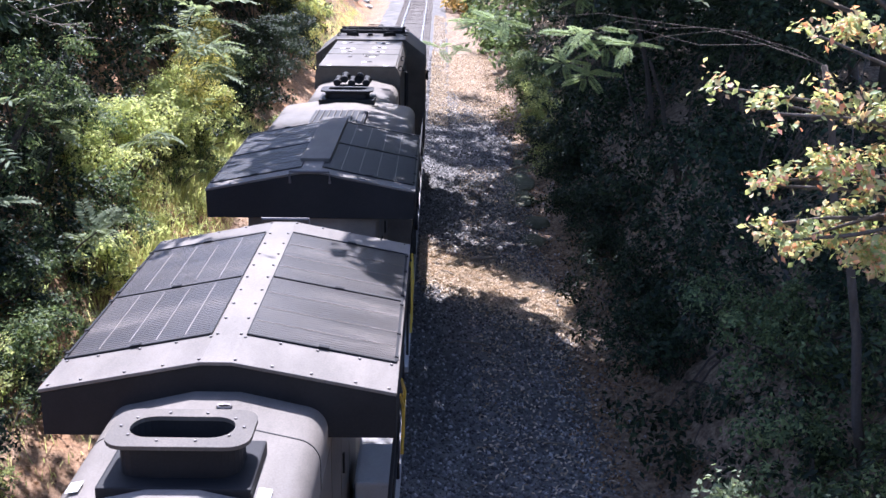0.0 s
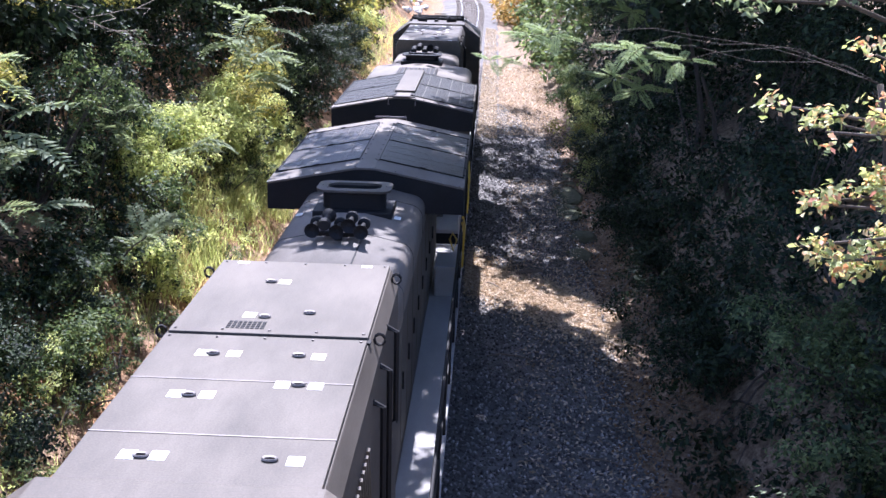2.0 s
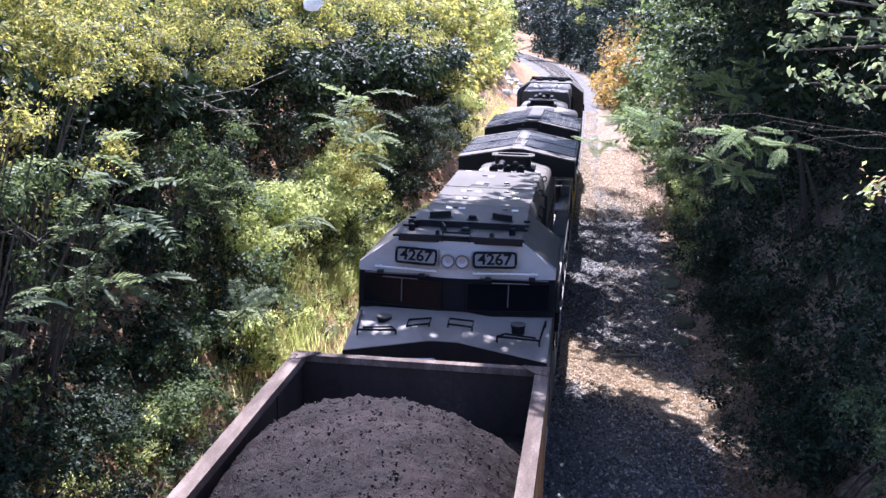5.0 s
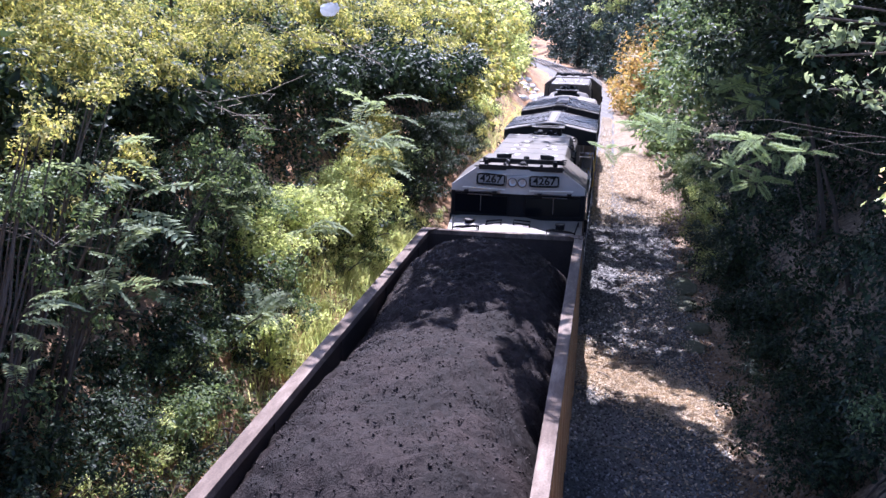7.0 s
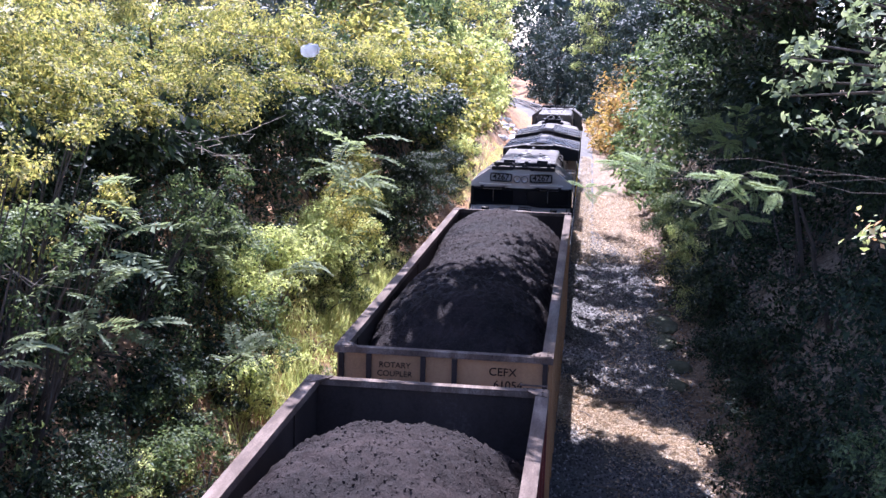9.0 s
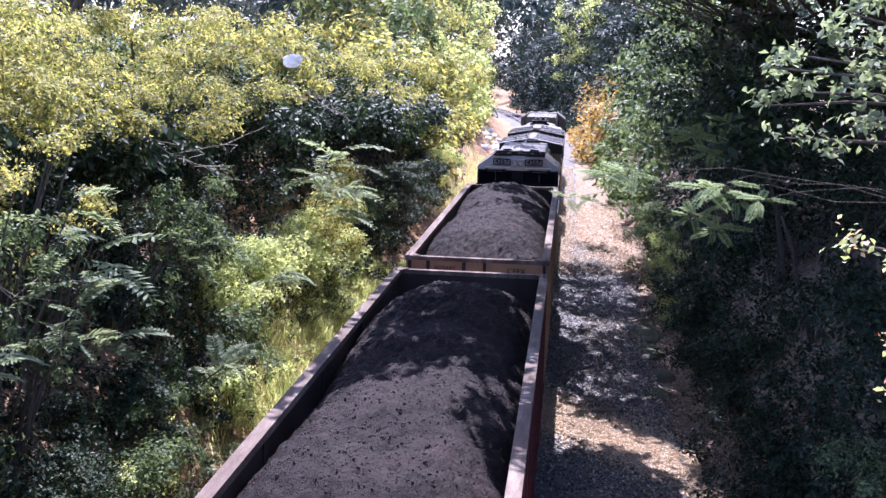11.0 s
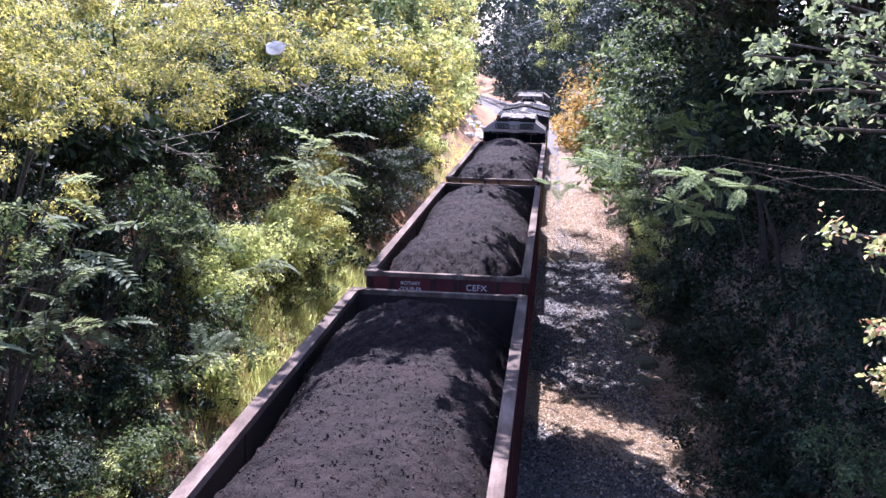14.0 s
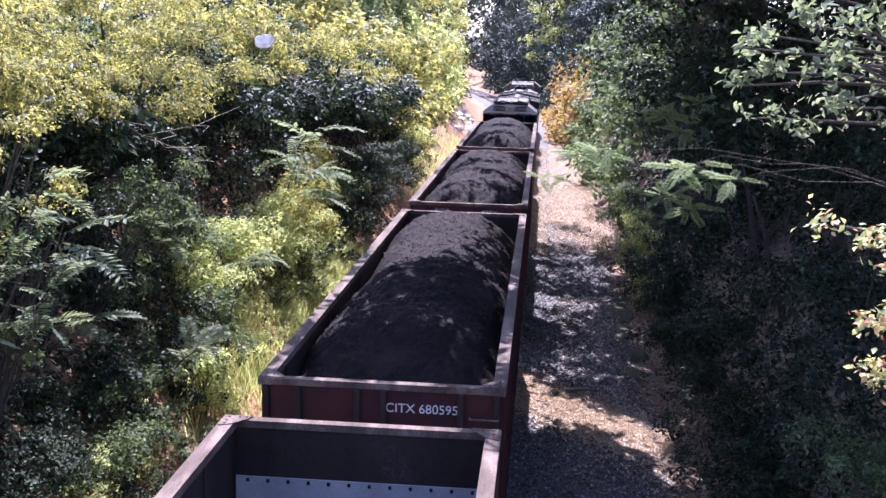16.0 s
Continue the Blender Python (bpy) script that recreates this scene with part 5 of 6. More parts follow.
# yellowing vine tufts that hang out of the dark wall
for i, (x, y, z) in enumerate([(-4.7, 14.0, 6.9), (-4.6, 14.8, 5.95), (-4.7, 12.6, 6.6)]):
    cl = [(x + inner.normal() * 0.12, y + inner.normal() * 0.22, z + inner.normal() * 0.12, 0.2, 0.22, 0.13) for _ in range(6)]
    cl += [(x - 0.5 * k, y + 0.1 * k, z - 0.4 * k, 0.2, 0.2, 0.2) for k in (1, 2, 3)]
    bush((x - 1.4, y, gz(x - 1.4, y)), cl, 240, 0.065, LEAF_YELLOW, "yellowing vine tuft hanging from dark brush", 290 + i, group="brush on the banks", aspect=0.5)

# leafy weeds over the clay at the foot of the near bank
for i, (x, y, rad) in enumerate([(-5.0, 11.4, 0.6), (-4.6, 12.3, 0.5), (-5.6, 13.6, 0.7), (-4.7, 14.3, 0.45), (-5.2, 15.9, 0.6), (-4.6, 16.6, 0.4), (-5.7, 17.6, 0.7), (-5.0, 18.6, 0.5), (-5.7, 20.2, 0.6), (-4.9, 20.9, 0.4), (-5.6, 39.0, 0.6), (-5.2, 41.2, 0.7)]):
    cl = [(x + inner.normal() * rad * 0.6, y + inner.normal() * rad * 0.8, gz(x, y) + rad * (0.2 + 0.7 * inner.random()), rad * 0.45, rad * 0.5, rad * 0.35) for _ in range(9)]
    # most take the shade-darkened leaf, every fourth stays lighter as if lit
    bush((x, y, gz(x, y)), cl, 170, 0.08, LEAF_MID if i % 4 == 0 else LEAF_SHADE, "leafy green weeds at the foot of the bank", 860 + i, group="shrubs in the light", aspect=0.5)

# creeper that covers the bank under the canopy, shade put into its colour
creep = np.random.default_rng(29)
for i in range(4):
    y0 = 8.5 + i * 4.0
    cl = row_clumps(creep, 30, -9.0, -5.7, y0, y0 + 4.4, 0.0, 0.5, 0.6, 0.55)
    bush((-7.0, y0 + 2, gz(-7.0, y0 + 2)), cl, 60, 0.12, LEAF_SHADE, "creeper in shade-darkened green covering the bank", 880 + i, "ivy", "ivy on the bank", split=5)

# more of it, darkened to stand for the deep shade beside the track
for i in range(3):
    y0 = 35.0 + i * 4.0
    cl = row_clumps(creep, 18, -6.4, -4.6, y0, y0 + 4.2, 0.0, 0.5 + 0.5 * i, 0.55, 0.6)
    bush((-5.6, y0 + 2, gz(-5.6, y0 + 2)), cl, 60, 0.13, LEAF_SHADE, "creeper in shade-darkened green covering the bank", 890 + i, "ivy", "ivy on the bank", split=5)

# undergrowth on the bank behind, under and between the trees
for i in range(8):
    y0 = 9.0 + i * 7.5
    cl = row_clumps(rng, 22, -14.5, -8.5, y0, y0 + 8, 0.5, 3.0, 1.1)
    bush((-11.5, y0 + 4, gz(-11.5, y0 + 4)), cl, 12, 0.25, LEAF_MID, "thick green undergrowth on top of the bank", 260 + i, group="brush on the banks", aspect=0.5)

# brush at the foot of the bank: bright leaves for sun, darkened leaves for shade
# shrubs from 44 to 53.5 m are darkened to stand for a shaded hollow
for i, (x, y, z, rad, m, lab) in enumerate([(-5.6, 15.0, 0.5, 0.85, LEAF_SHADE, "leafy green weeds at the foot of the bank"), (-5.2, 12.6, 0.6, 0.8, LEAF_SHADE, "leafy green weeds at the foot of the bank"), (-5.0, 17.2, 0.5, 0.7, LEAF_MID, "leafy green weeds at the foot of the bank"), (-5.2, 21.8, 0.6, 0.6, LEAF_MID, "leafy green weeds at the foot of the bank"), (-5.9, 29.2, 0.7, 0.6, LEAF_YELLOW, "bright yellow-green shrub on the sunlit bank"), (-6.0, 31.6, 0.8, 0.7, LEAF_LIME, "lime-green shrub, its sunlight put into the leaf colour"), (-5.9, 35.3, 0.8, 0.8, LEAF_YELLOW, "bright yellow-green shrub on the sunlit bank"), (-5.6, 40.5, 1.0, 0.9, LEAF_MID, "vine-hung green shrub on the bank"), (-5.1, 44.0, 2.2, 0.95, LEAF_SHADE, "shrub darkened for shade, close beside the track"), (-4.9, 47.0, 2.2, 0.95, LEAF_SHADE, "shrub darkened for shade, close beside the track"), (-4.9, 50.5, 2.0, 0.95, LEAF_SHADE, "shrub darkened for shade, close beside the track"), (-5.1, 53.5, 1.6, 0.95, LEAF_SHADE, "shrub darkened for shade, close beside the track"), (-5.5, 19.0, 0.4, 0.6, LEAF_MID, "leafy green weeds at the foot of the bank"), (-5.9, 24.8, 1.2, 0.85, LEAF_LIME, "lime-green shrub, its sunlight put into the leaf colour"), (-5.8, 27.2, 1.2, 0.8, LEAF_LIME, "lime-green shrub, its sunlight put into the leaf colour"), (-5.9, 33.5, 1.5, 1.0, LEAF_YELLOW, "bright yellow-green shrub on the sunlit bank"), (-6.2, 37.5, 1.9, 1.1, LEAF_YELLOW, "bright yellow-green shrub on the sunlit bank"), (-5.8, 30.3, 1.5, 0.8, LEAF_LIME, "lime-green shrub, its sunlight put into the leaf colour"), (-5.7, 56.0, 0.8, 1.0, LEAF_YELLOW, "bright yellow-green shrub on the sunlit bank"), (-5.6, 63.0, 0.7, 1.0, LEAF_YELLOW, "bright yellow-green shrub on the sunlit bank"), (5.7, 41.0, 0.7, 0.7, LEAF_YELLOW, "sunlit shrub beside the earth path"), (5.9, 46.0, 0.9, 0.9, LEAF_MID, "sunlit shrub beside the earth path"), (5.9, 51.0, 1.0, 1.0, LEAF_MID, "sunlit shrub beside the earth path"), (5.6, 30.0, 0.8, 0.7, LEAF_SHADE, "shaded shrub beside the earth path"), (5.75, 34.0, 0.9, 0.8, LEAF_SHADE, "shaded shrub beside the earth path"), (5.8, 37.5, 0.9, 0.8, LEAF_SHADE, "shaded shrub beside the earth path"), (5.9, 27.2, 0.8, 0.7, LEAF_SHADE, "shaded shrub beside the earth path"), (6.0, 24.0, 0.8, 0.7, LEAF_SHADE, "shaded shrub beside the earth path"), (6.0, 21.0, 0.9, 0.8, LEAF_SHADE, "shaded shrub beside the earth path"), (6.0, 18.0, 0.8, 0.8, LEAF_SHADE, "shaded shrub beside the earth path"), (7.4, 14.5, 0.9, 1.0, LEAF_MID, "green shrub half in shade on the bank"), (6.6, 12.3, 0.9, 0.7, LEAF_MID, "green shrub half in shade on the bank")]):
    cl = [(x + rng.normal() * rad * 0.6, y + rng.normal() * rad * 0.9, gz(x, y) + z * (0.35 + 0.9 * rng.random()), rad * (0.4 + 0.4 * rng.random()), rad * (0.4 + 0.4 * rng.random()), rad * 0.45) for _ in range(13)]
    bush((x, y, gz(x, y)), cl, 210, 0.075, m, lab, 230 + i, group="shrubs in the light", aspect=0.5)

# tall sunlit shrubs and vines on the bank, in front of the dark wall
sunlit = np.random.default_rng(17)
# the lime leaf carries the sun that hardly reaches these sides
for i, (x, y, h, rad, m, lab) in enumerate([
    (-6.0, 25.0, 2.6, 0.75, LEAF_MID, "vine-hung green shrub on the bank"), (-5.6, 26.8, 1.7, 0.6, LEAF_LIME, "lime-green shrub, its sunlight put into the leaf colour"),
    (-5.7, 28.6, 1.8, 0.75, LEAF_LIME, "lime-green shrub, its sunlight put into the leaf colour"), (-5.5, 30.8, 1.5, 0.7, LEAF_LIME, "lime-green shrub, its sunlight put into the leaf colour"),
    (-5.5, 33.2, 1.6, 0.8, LEAF_LIME, "lime-green shrub, its sunlight put into the leaf colour"), (-5.4, 35.6, 1.3, 0.7, LEAF_LIME, "lime-green shrub, its sunlight put into the leaf colour"),
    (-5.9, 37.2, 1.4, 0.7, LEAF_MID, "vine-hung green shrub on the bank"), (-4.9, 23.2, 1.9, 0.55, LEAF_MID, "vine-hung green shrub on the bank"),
    (-4.7, 21.4, 1.2, 0.5, LEAF_LIME, "lime-green shrub, its sunlight put into the leaf colour"), (-4.9, 57.5, 1.4, 0.6, LEAF_LIME, "lime-green shrub, its sunlight put into the leaf colour"),
    (-5.2, 60.0, 2.2, 0.9, LEAF_LIME, "lime-green shrub, its sunlight put into the leaf colour"), (5.6, 40.5, 1.6, 0.6, LEAF_LIME, "lime-green shrub, its sunlight put into the leaf colour"),
    (5.8, 45.0, 1.4, 0.6, LEAF_LIME, "lime-green shrub, its sunlight put into the leaf colour"), (5.5, 36.0, 1.0, 0.45, LEAF_LIME, "lime-green shrub, its sunlight put into the leaf colour")]):
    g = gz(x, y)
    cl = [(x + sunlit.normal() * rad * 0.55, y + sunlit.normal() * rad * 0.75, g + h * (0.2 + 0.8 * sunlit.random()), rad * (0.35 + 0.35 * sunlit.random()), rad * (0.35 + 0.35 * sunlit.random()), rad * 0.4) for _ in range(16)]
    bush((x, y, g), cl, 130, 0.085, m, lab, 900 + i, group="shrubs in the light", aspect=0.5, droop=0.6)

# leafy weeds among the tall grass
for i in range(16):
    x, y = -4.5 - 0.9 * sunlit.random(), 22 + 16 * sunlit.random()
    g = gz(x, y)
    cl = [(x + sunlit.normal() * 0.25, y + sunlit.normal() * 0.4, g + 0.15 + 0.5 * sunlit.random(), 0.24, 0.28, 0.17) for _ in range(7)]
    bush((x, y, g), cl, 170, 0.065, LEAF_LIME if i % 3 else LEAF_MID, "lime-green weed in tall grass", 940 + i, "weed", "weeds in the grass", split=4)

# low weeds on the clay
for i in range(46):
    x, y = -4.1 - 1.3 * rng.random(), (13 + 22 * rng.random() if i < 26 else 11.5 + 10.5 * rng.random() if i < 38 else 37 + 5 * rng.random())
    cl = [(x + rng.normal() * 0.22, y + rng.normal() * 0.35, gz(x, y) + 0.1 + 0.25 * rng.random(), 0.22, 0.25, 0.14) for _ in range(5)]
    bush((x, y, gz(x, y)), cl, 260, 0.06, LEAF_MID if i % 2 else LEAF_LIME, "low leafy weed on bare clay", 800 + i, "weed", "weeds on the clay", split=4)

# feather-leaved saplings
SUMAC = "slender sapling with feathery compound leaves"
for i, (base, tip, n, sc, face) in enumerate([
    ((-6.3, 33.0), (-4.5, 31.4, 5.5), 14, 1.55, -40), ((-6.2, 33.4), (-4.6, 32.2, 4.3), 10, 1.4, -40),
    ((-6.2, 15.4), (-4.25, 14.0, 5.5), 11, 1.15, -20), ((-6.2, 14.8), (-4.25, 13.5, 6.3), 8, 1.0, -20),
    ((-6.0, 13.0), (-4.7, 12.0, 4.6), 9, 0.7, -20), ((-5.4, 20.8), (-4.3, 19.9, 2.35), 9, 0.95, 40),
    ((-6.0, 26.6), (-4.9, 26.2, 2.9), 7, 0.9, -30), ((-5.9, 32.0), (-5.0, 32.6, 2.6), 8, 0.9, 0),
    ((-6.4, 22.8), (-5.6, 22.4, 4.2), 8, 0.9, -30), ((-6.8, 18.8), (-5.7, 18.2, 3.2), 8, 0.8, -20)]):
    sapling((*base, gz(*base)), tip, n, FRONDS, SUMAC, 700 + i, 0.75, sc, face)

# mimosa boughs reaching over the ballast from the shaded side: a star of feathery leaves at each tip
MIMOSA = [frond_mesh(6, 0.62, 26, 0.1, LEAF_MIMOSA, 0.1, 0.2), frond_mesh(7, 0.54, 22, 0.09, LEAF_MIMOSA, 0.16, 0.2)]


def mimosa(base, crook, tips, label, seed):
    r = np.random.default_rng(seed)
    top = root("mimosa", label, "tree", "mimosas on the bank", base)
    b = Vector(base)
    bm = bmesh.new()
    tube(bm, limb_path((0, 0, -0.2), Vector(crook) - b, 0.2, r, 6), 0.07, 7, 0.035)
    part("trunk", bm, BARK, top, smooth=True)
    for tip, n, sc in tips:
        tip = Vector(tip) - b
        bm = bmesh.new()
        path = limb_path(Vector(crook) - b, tip, 0.25, r, 6)
        tube(bm, path, 0.005, 5, 0.002)
        part("limb", bm, BARK, top)
        for i in range(n):
            ob = new("frond", MIMOSA[i % 2])
            ob.parent = top
            yaw = i * 360 / n + r.normal() * 14
            q = sc * (0.85 + 0.3 * r.random())
            p = tip if i % 3 else path[5].lerp(tip, 0.5 + 0.4 * r.random())
            ob.matrix_basis = Matrix.Translation(p) @ pose(0, 0, 0, 26, 0, 0) @ pose(0, 0, 0, 0, 0, yaw) @ pose(0, 0, 0, r.normal() * 10, 6 + r.normal() * 9, 0) @ Matrix.Diagonal((q, q, q, 1))
    return top


MIMOSA_LABEL = "mimosa with star-like feathery leaves reaching over the ballast"
mimosa((7.3, 12.6, gz(7.3, 12.6)), (6.2, 12.5, 6.5), [((3.39, 12.0, 6.86), 8, 0.62), ((2.36, 12.0, 6.98), 8, 0.55), ((1.93, 12.0, 6.70), 5, 0.42), ((3.95, 12.2, 6.72), 6, 0.55)], MIMOSA_LABEL, 720)
mimosa((7.6, 25.5, gz(7.6, 25.5)), (6.6, 25.0, 4.9), [((4.6, 24.5, 4.9), 8, 1.0), ((5.2, 25.2, 4.5), 7, 1.0), ((5.5, 24.4, 5.3), 7, 1.1)], MIMOSA_LABEL, 721)
mimosa((7.8, 30.0, gz(7.8, 30.0)), (6.8, 29.5, 6.2), [((5.0, 29.0, 6.4), 9, 1.2), ((5.5, 29.6, 5.9), 8, 1.1), ((5.8, 28.8, 6.7), 8, 1.2)], MIMOSA_LABEL, 722)

# dense woods on the other bank, their shade put into the leaf colour
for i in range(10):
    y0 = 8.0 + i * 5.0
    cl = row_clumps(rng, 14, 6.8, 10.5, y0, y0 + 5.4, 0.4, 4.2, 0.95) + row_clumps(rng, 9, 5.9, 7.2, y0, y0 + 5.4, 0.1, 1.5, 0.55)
    bush((7.6, y0 + 2.5, gz(7.6, y0 + 2.5)), cl, 62 if y0 < 25 else 34, 0.113 if y0 < 25 else 0.16, LEAF_SHADE, "brush on the bank with deep shade put into its green", 300 + i, group="brush on the banks", aspect=0.5)
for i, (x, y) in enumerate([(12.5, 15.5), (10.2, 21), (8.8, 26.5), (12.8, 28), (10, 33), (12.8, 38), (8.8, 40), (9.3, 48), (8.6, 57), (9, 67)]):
    # the upper clumps stand out of view, added to deepen the shade
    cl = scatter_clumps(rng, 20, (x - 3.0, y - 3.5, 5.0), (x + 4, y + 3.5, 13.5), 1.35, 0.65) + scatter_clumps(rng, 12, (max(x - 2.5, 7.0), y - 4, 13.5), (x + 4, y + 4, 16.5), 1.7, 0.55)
    tree((x, y, gz(x, y)), (x + 0.3, y, 8.0), cl, 17, 0.25, LEAF_SHADE if i < 9 else LEAF_MID, "tall tree with shade-darkened leaves shading the bank", 400 + i, 0.2, group="trees on the bank", aspect=0.5)

# boughs high over the line, which shade the ballast and part of the train; a gap between two of them lets the sun through
# all out of view, placed by their shade; missing clumps shape the sun patch
for i, (x0, x1, y0, y1, z, n, dens) in enumerate([(1.0, 9, 16.6, 24.5, 12, 105, 105), (0.9, 9, 24, 34.5, 12, 115, 105), (-1.8, 0.8, 20.0, 24.5, 12, 10, 80), (3.5, 10, 29, 40, 12, 56, 100), (0.9, 9, 33.5, 46.4, 12, 58, 75), (1.0, 9, 46.4, 54, 12, 26, 60), (-3.5, 5, 50, 60, 12.5, 10, 30), (-4, 0, 36, 46, 12.5, 6, 30)]):
    cl = scatter_clumps(rng, int(n * 1.7), (x0, y0, z - 0.5), (x1, y1, z + 0.5), 0.8, 0.45)
    cl = [c for c in cl if abs(c[1] - (34.4 - 1.0 * c[0])) > 2.05 or c[0] > 4.7]
    ym = (y0 + y1) / 2
    tree((10.8, ym + 1, gz(10.8, ym + 1)), (9.2, ym, 10), cl, dens * 0.14, 0.45, LEAF_MID, "tall tree whose boughs shade the line from out of view", 440 + i, 0.12, group="trees on the bank", aspect=0.5)

# more boughs above the view, added only for their shade
for i, (x0, x1, y0, y1) in enumerate([(-4.4, -1.8, 17, 23.5), (-4.2, -2.2, 22.5, 28)]):
    cl = scatter_clumps(rng, 9, (x0, y0, 11), (x1, y1, 13.2), 1.0, 0.5)
    ym = (y0 + y1) / 2
    tree((-11.5, ym + 1, gz(-11.5, ym + 1)), (-9.0, ym, 10.5), cl, 13, 0.36, LEAF_MID, "tall tree whose boughs shade the line from out of view", 450 + i, 0.12, group="trees on the bank", aspect=0.5)

# near tree beside the bridge: sunlit sprays, some leaves turning red
cl = []
for x0, x1, z0, z1, y, n in ((4.17, 5.9, 6.76, 6.76, 8.4, 9), (4.76, 6.1, 7.22, 7.1, 8.5, 6), (4.34, 6.0, 6.22, 6.2, 8.4, 9), (4.38, 5.9, 5.76, 5.55, 8.3, 8), (5.1, 6.2, 5.84, 5.76, 8.6, 6)):
    for k in np.linspace(0, 1, n):
        s2 = 0.15 + 0.19 * k
        cl.append((x0 + (x1 - x0) * k, y + rng.normal() * 0.15, z0 + (z1 - z0) * k + rng.normal() * 0.05, s2 * 1.3, s2 * 1.5, s2 * 0.65))
tree((8.0, 8.8, gz(8.0, 8.8)), (7.4, 8.6, 5.4), cl, 380, 0.068, LEAF_TURN, "near tree with sunlit leaves, some turning red", 460, 0.1, 38, group="trees on the bank", aspect=0.55, shell=0.9, split=3, ragged=0.6)
cl = []
for x0, x1, z0, z1, y, n in ((3.75, 5.6, 7.75, 8.3, 10.8, 8), (3.7, 5.6, 8.15, 8.7, 10.7, 8), (4.0, 5.6, 7.45, 7.8, 11.0, 7), (4.4, 5.8, 8.6, 9.0, 10.9, 6)):
    for k in np.linspace(0, 1, n):
        s2 = 0.16 + 0.16 * k
        cl.append((x0 + (x1 - x0) * k, y + rng.normal() * 0.2, z0 + (z1 - z0) * k + rng.normal() * 0.06, s2 * 1.3, s2 * 1.5, s2 * 0.75))
tree((8.2, 12.0, gz(8.2, 12.0)), (7.6, 11.6, 7.0), cl, 110, 0.095, LEAF_FROND, "near tree with pale sunlit leaf sprays", 461, 0.1, 29, group="trees on the bank", aspect=0.5, shell=0.9, split=3, ragged=0.6)
bush((5.4, 10.2, gz(5.4, 10.2)), [(4.75, 10.1, 2.45, 0.16, 0.16, 0.22), (5.05, 10.2, 2.5, 0.14, 0.14, 0.2), (4.9, 10.3, 2.2, 0.25, 0.25, 0.2), (5.2, 10.3, 1.6, 0.3, 0.3, 0.4)], 220, 0.07, LEAF_FROND, "bright-tipped young shrub at the bank's foot", 462, group="shrubs in the light")

# grass and weeds on the sunlit bank
def blades(r, x, y, h):
    n = len(x)
    lean = 0.25 + 0.7 * r.random(n)
    z = ground_z(x, y)
    a = r.random(n) * math.tau
    tip = np.stack([x + np.cos(a) * h * lean, y + np.sin(a) * h * lean, z + h], 1)
    w = (0.004 + 0.006 * r.random(n))[:, None]
    s = np.stack([-np.sin(a), np.cos(a), 0 * a], 1) * w
    foot = np.stack([x, y, z - 0.02], 1)
    mid = (foot * 0.45 + tip * 0.55) + [0, 0, 0.0]
    mid[:, 2] += h * 0.12
    v = np.stack([foot - s, foot + s, mid + s * 0.8, mid - s * 0.8, tip], 1).reshape(-1, 3)
    i = np.arange(n)[:, None] * 5
    t = np.concatenate([i + [0, 1, 2], i + [0, 2, 3], i + [3, 2, 4]], 1).reshape(-1, 3)
    return v, t


n = 60000
x = np.where(rng.random(n) < 0.7, -4.3 - np.abs(rng.normal(size=n)) * 0.85, -3.6 - rng.random(n) * 1.2)
y = np.where(rng.random(n) < 0.62, 22 + 20 * rng.random(n), 12 + 75 * rng.random(n))
keep = (np.sin(y * 1.1) * np.sin(x * 2.1 + y * 0.4) + 0.7 * rng.normal(size=n) > -0.15) | (y > 30)
keep &= ~((y > 39) & (y < 56)) & ~((y > 56) & (rng.random(n) < 0.5))
keep &= ~((y < 30) & (x > -4.6) & (rng.random(n) < 0.5))
x, y = x[keep], y[keep]
v, t = blades(rng, x, y, 0.1 + (0.34 + 0.2 * ((y > 23) & (y < 40))) * rng.random(len(x)) ** 2)
tagged(new("grass", raw_mesh("grass", v, t, GRASS)), "tall dry-green grass and weeds on the sunlit bank", "grass", kind="stuff")

# fallen leaves on the earth path and the banks
n = 26000
x = np.where(rng.random(n) < 0.6, 4.2 + 1.8 * rng.random(n), -3.2 - 3.2 * rng.random(n))
y = 11 + 60 * rng.random(n) ** 1.3
c = np.stack([x, y, np.maximum(ground_z(x, y), np.where((x > 0) & (x < 4.6), ballast_top(x), -9)) + 0.02], 1)
nr = unit(np.array([0, 0, 1.0]) + rng.normal(size=(n, 3)) * 0.4)
L = 0.04 + 0.05 * rng.random(n)
v, t = leaf_blades(c, nr, unit(rng.normal(size=(n, 3))), L, L * 0.6)
tagged(new("fallen_leaves", raw_mesh("fallen_leaves", v, t, LEAF_DRY)), "dry brown fallen leaves on bare earth", "leaf litter", kind="stuff")

# straw and leaf litter over the stones, half laid pale along the sun patch
n = 44000
pick = rng.random(n)
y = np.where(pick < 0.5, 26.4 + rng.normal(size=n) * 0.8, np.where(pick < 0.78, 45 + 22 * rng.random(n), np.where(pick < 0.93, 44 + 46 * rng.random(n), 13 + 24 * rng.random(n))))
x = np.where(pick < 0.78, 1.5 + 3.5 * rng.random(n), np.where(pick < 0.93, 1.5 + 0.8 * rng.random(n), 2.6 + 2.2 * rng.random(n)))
# slants the pale half into the sun patch's shape, to brighten it
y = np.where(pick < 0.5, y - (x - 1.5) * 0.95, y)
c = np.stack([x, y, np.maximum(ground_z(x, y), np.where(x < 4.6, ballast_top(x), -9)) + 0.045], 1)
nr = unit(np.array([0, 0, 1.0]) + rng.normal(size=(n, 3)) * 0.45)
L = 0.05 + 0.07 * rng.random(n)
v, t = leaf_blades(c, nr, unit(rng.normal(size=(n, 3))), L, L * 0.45)
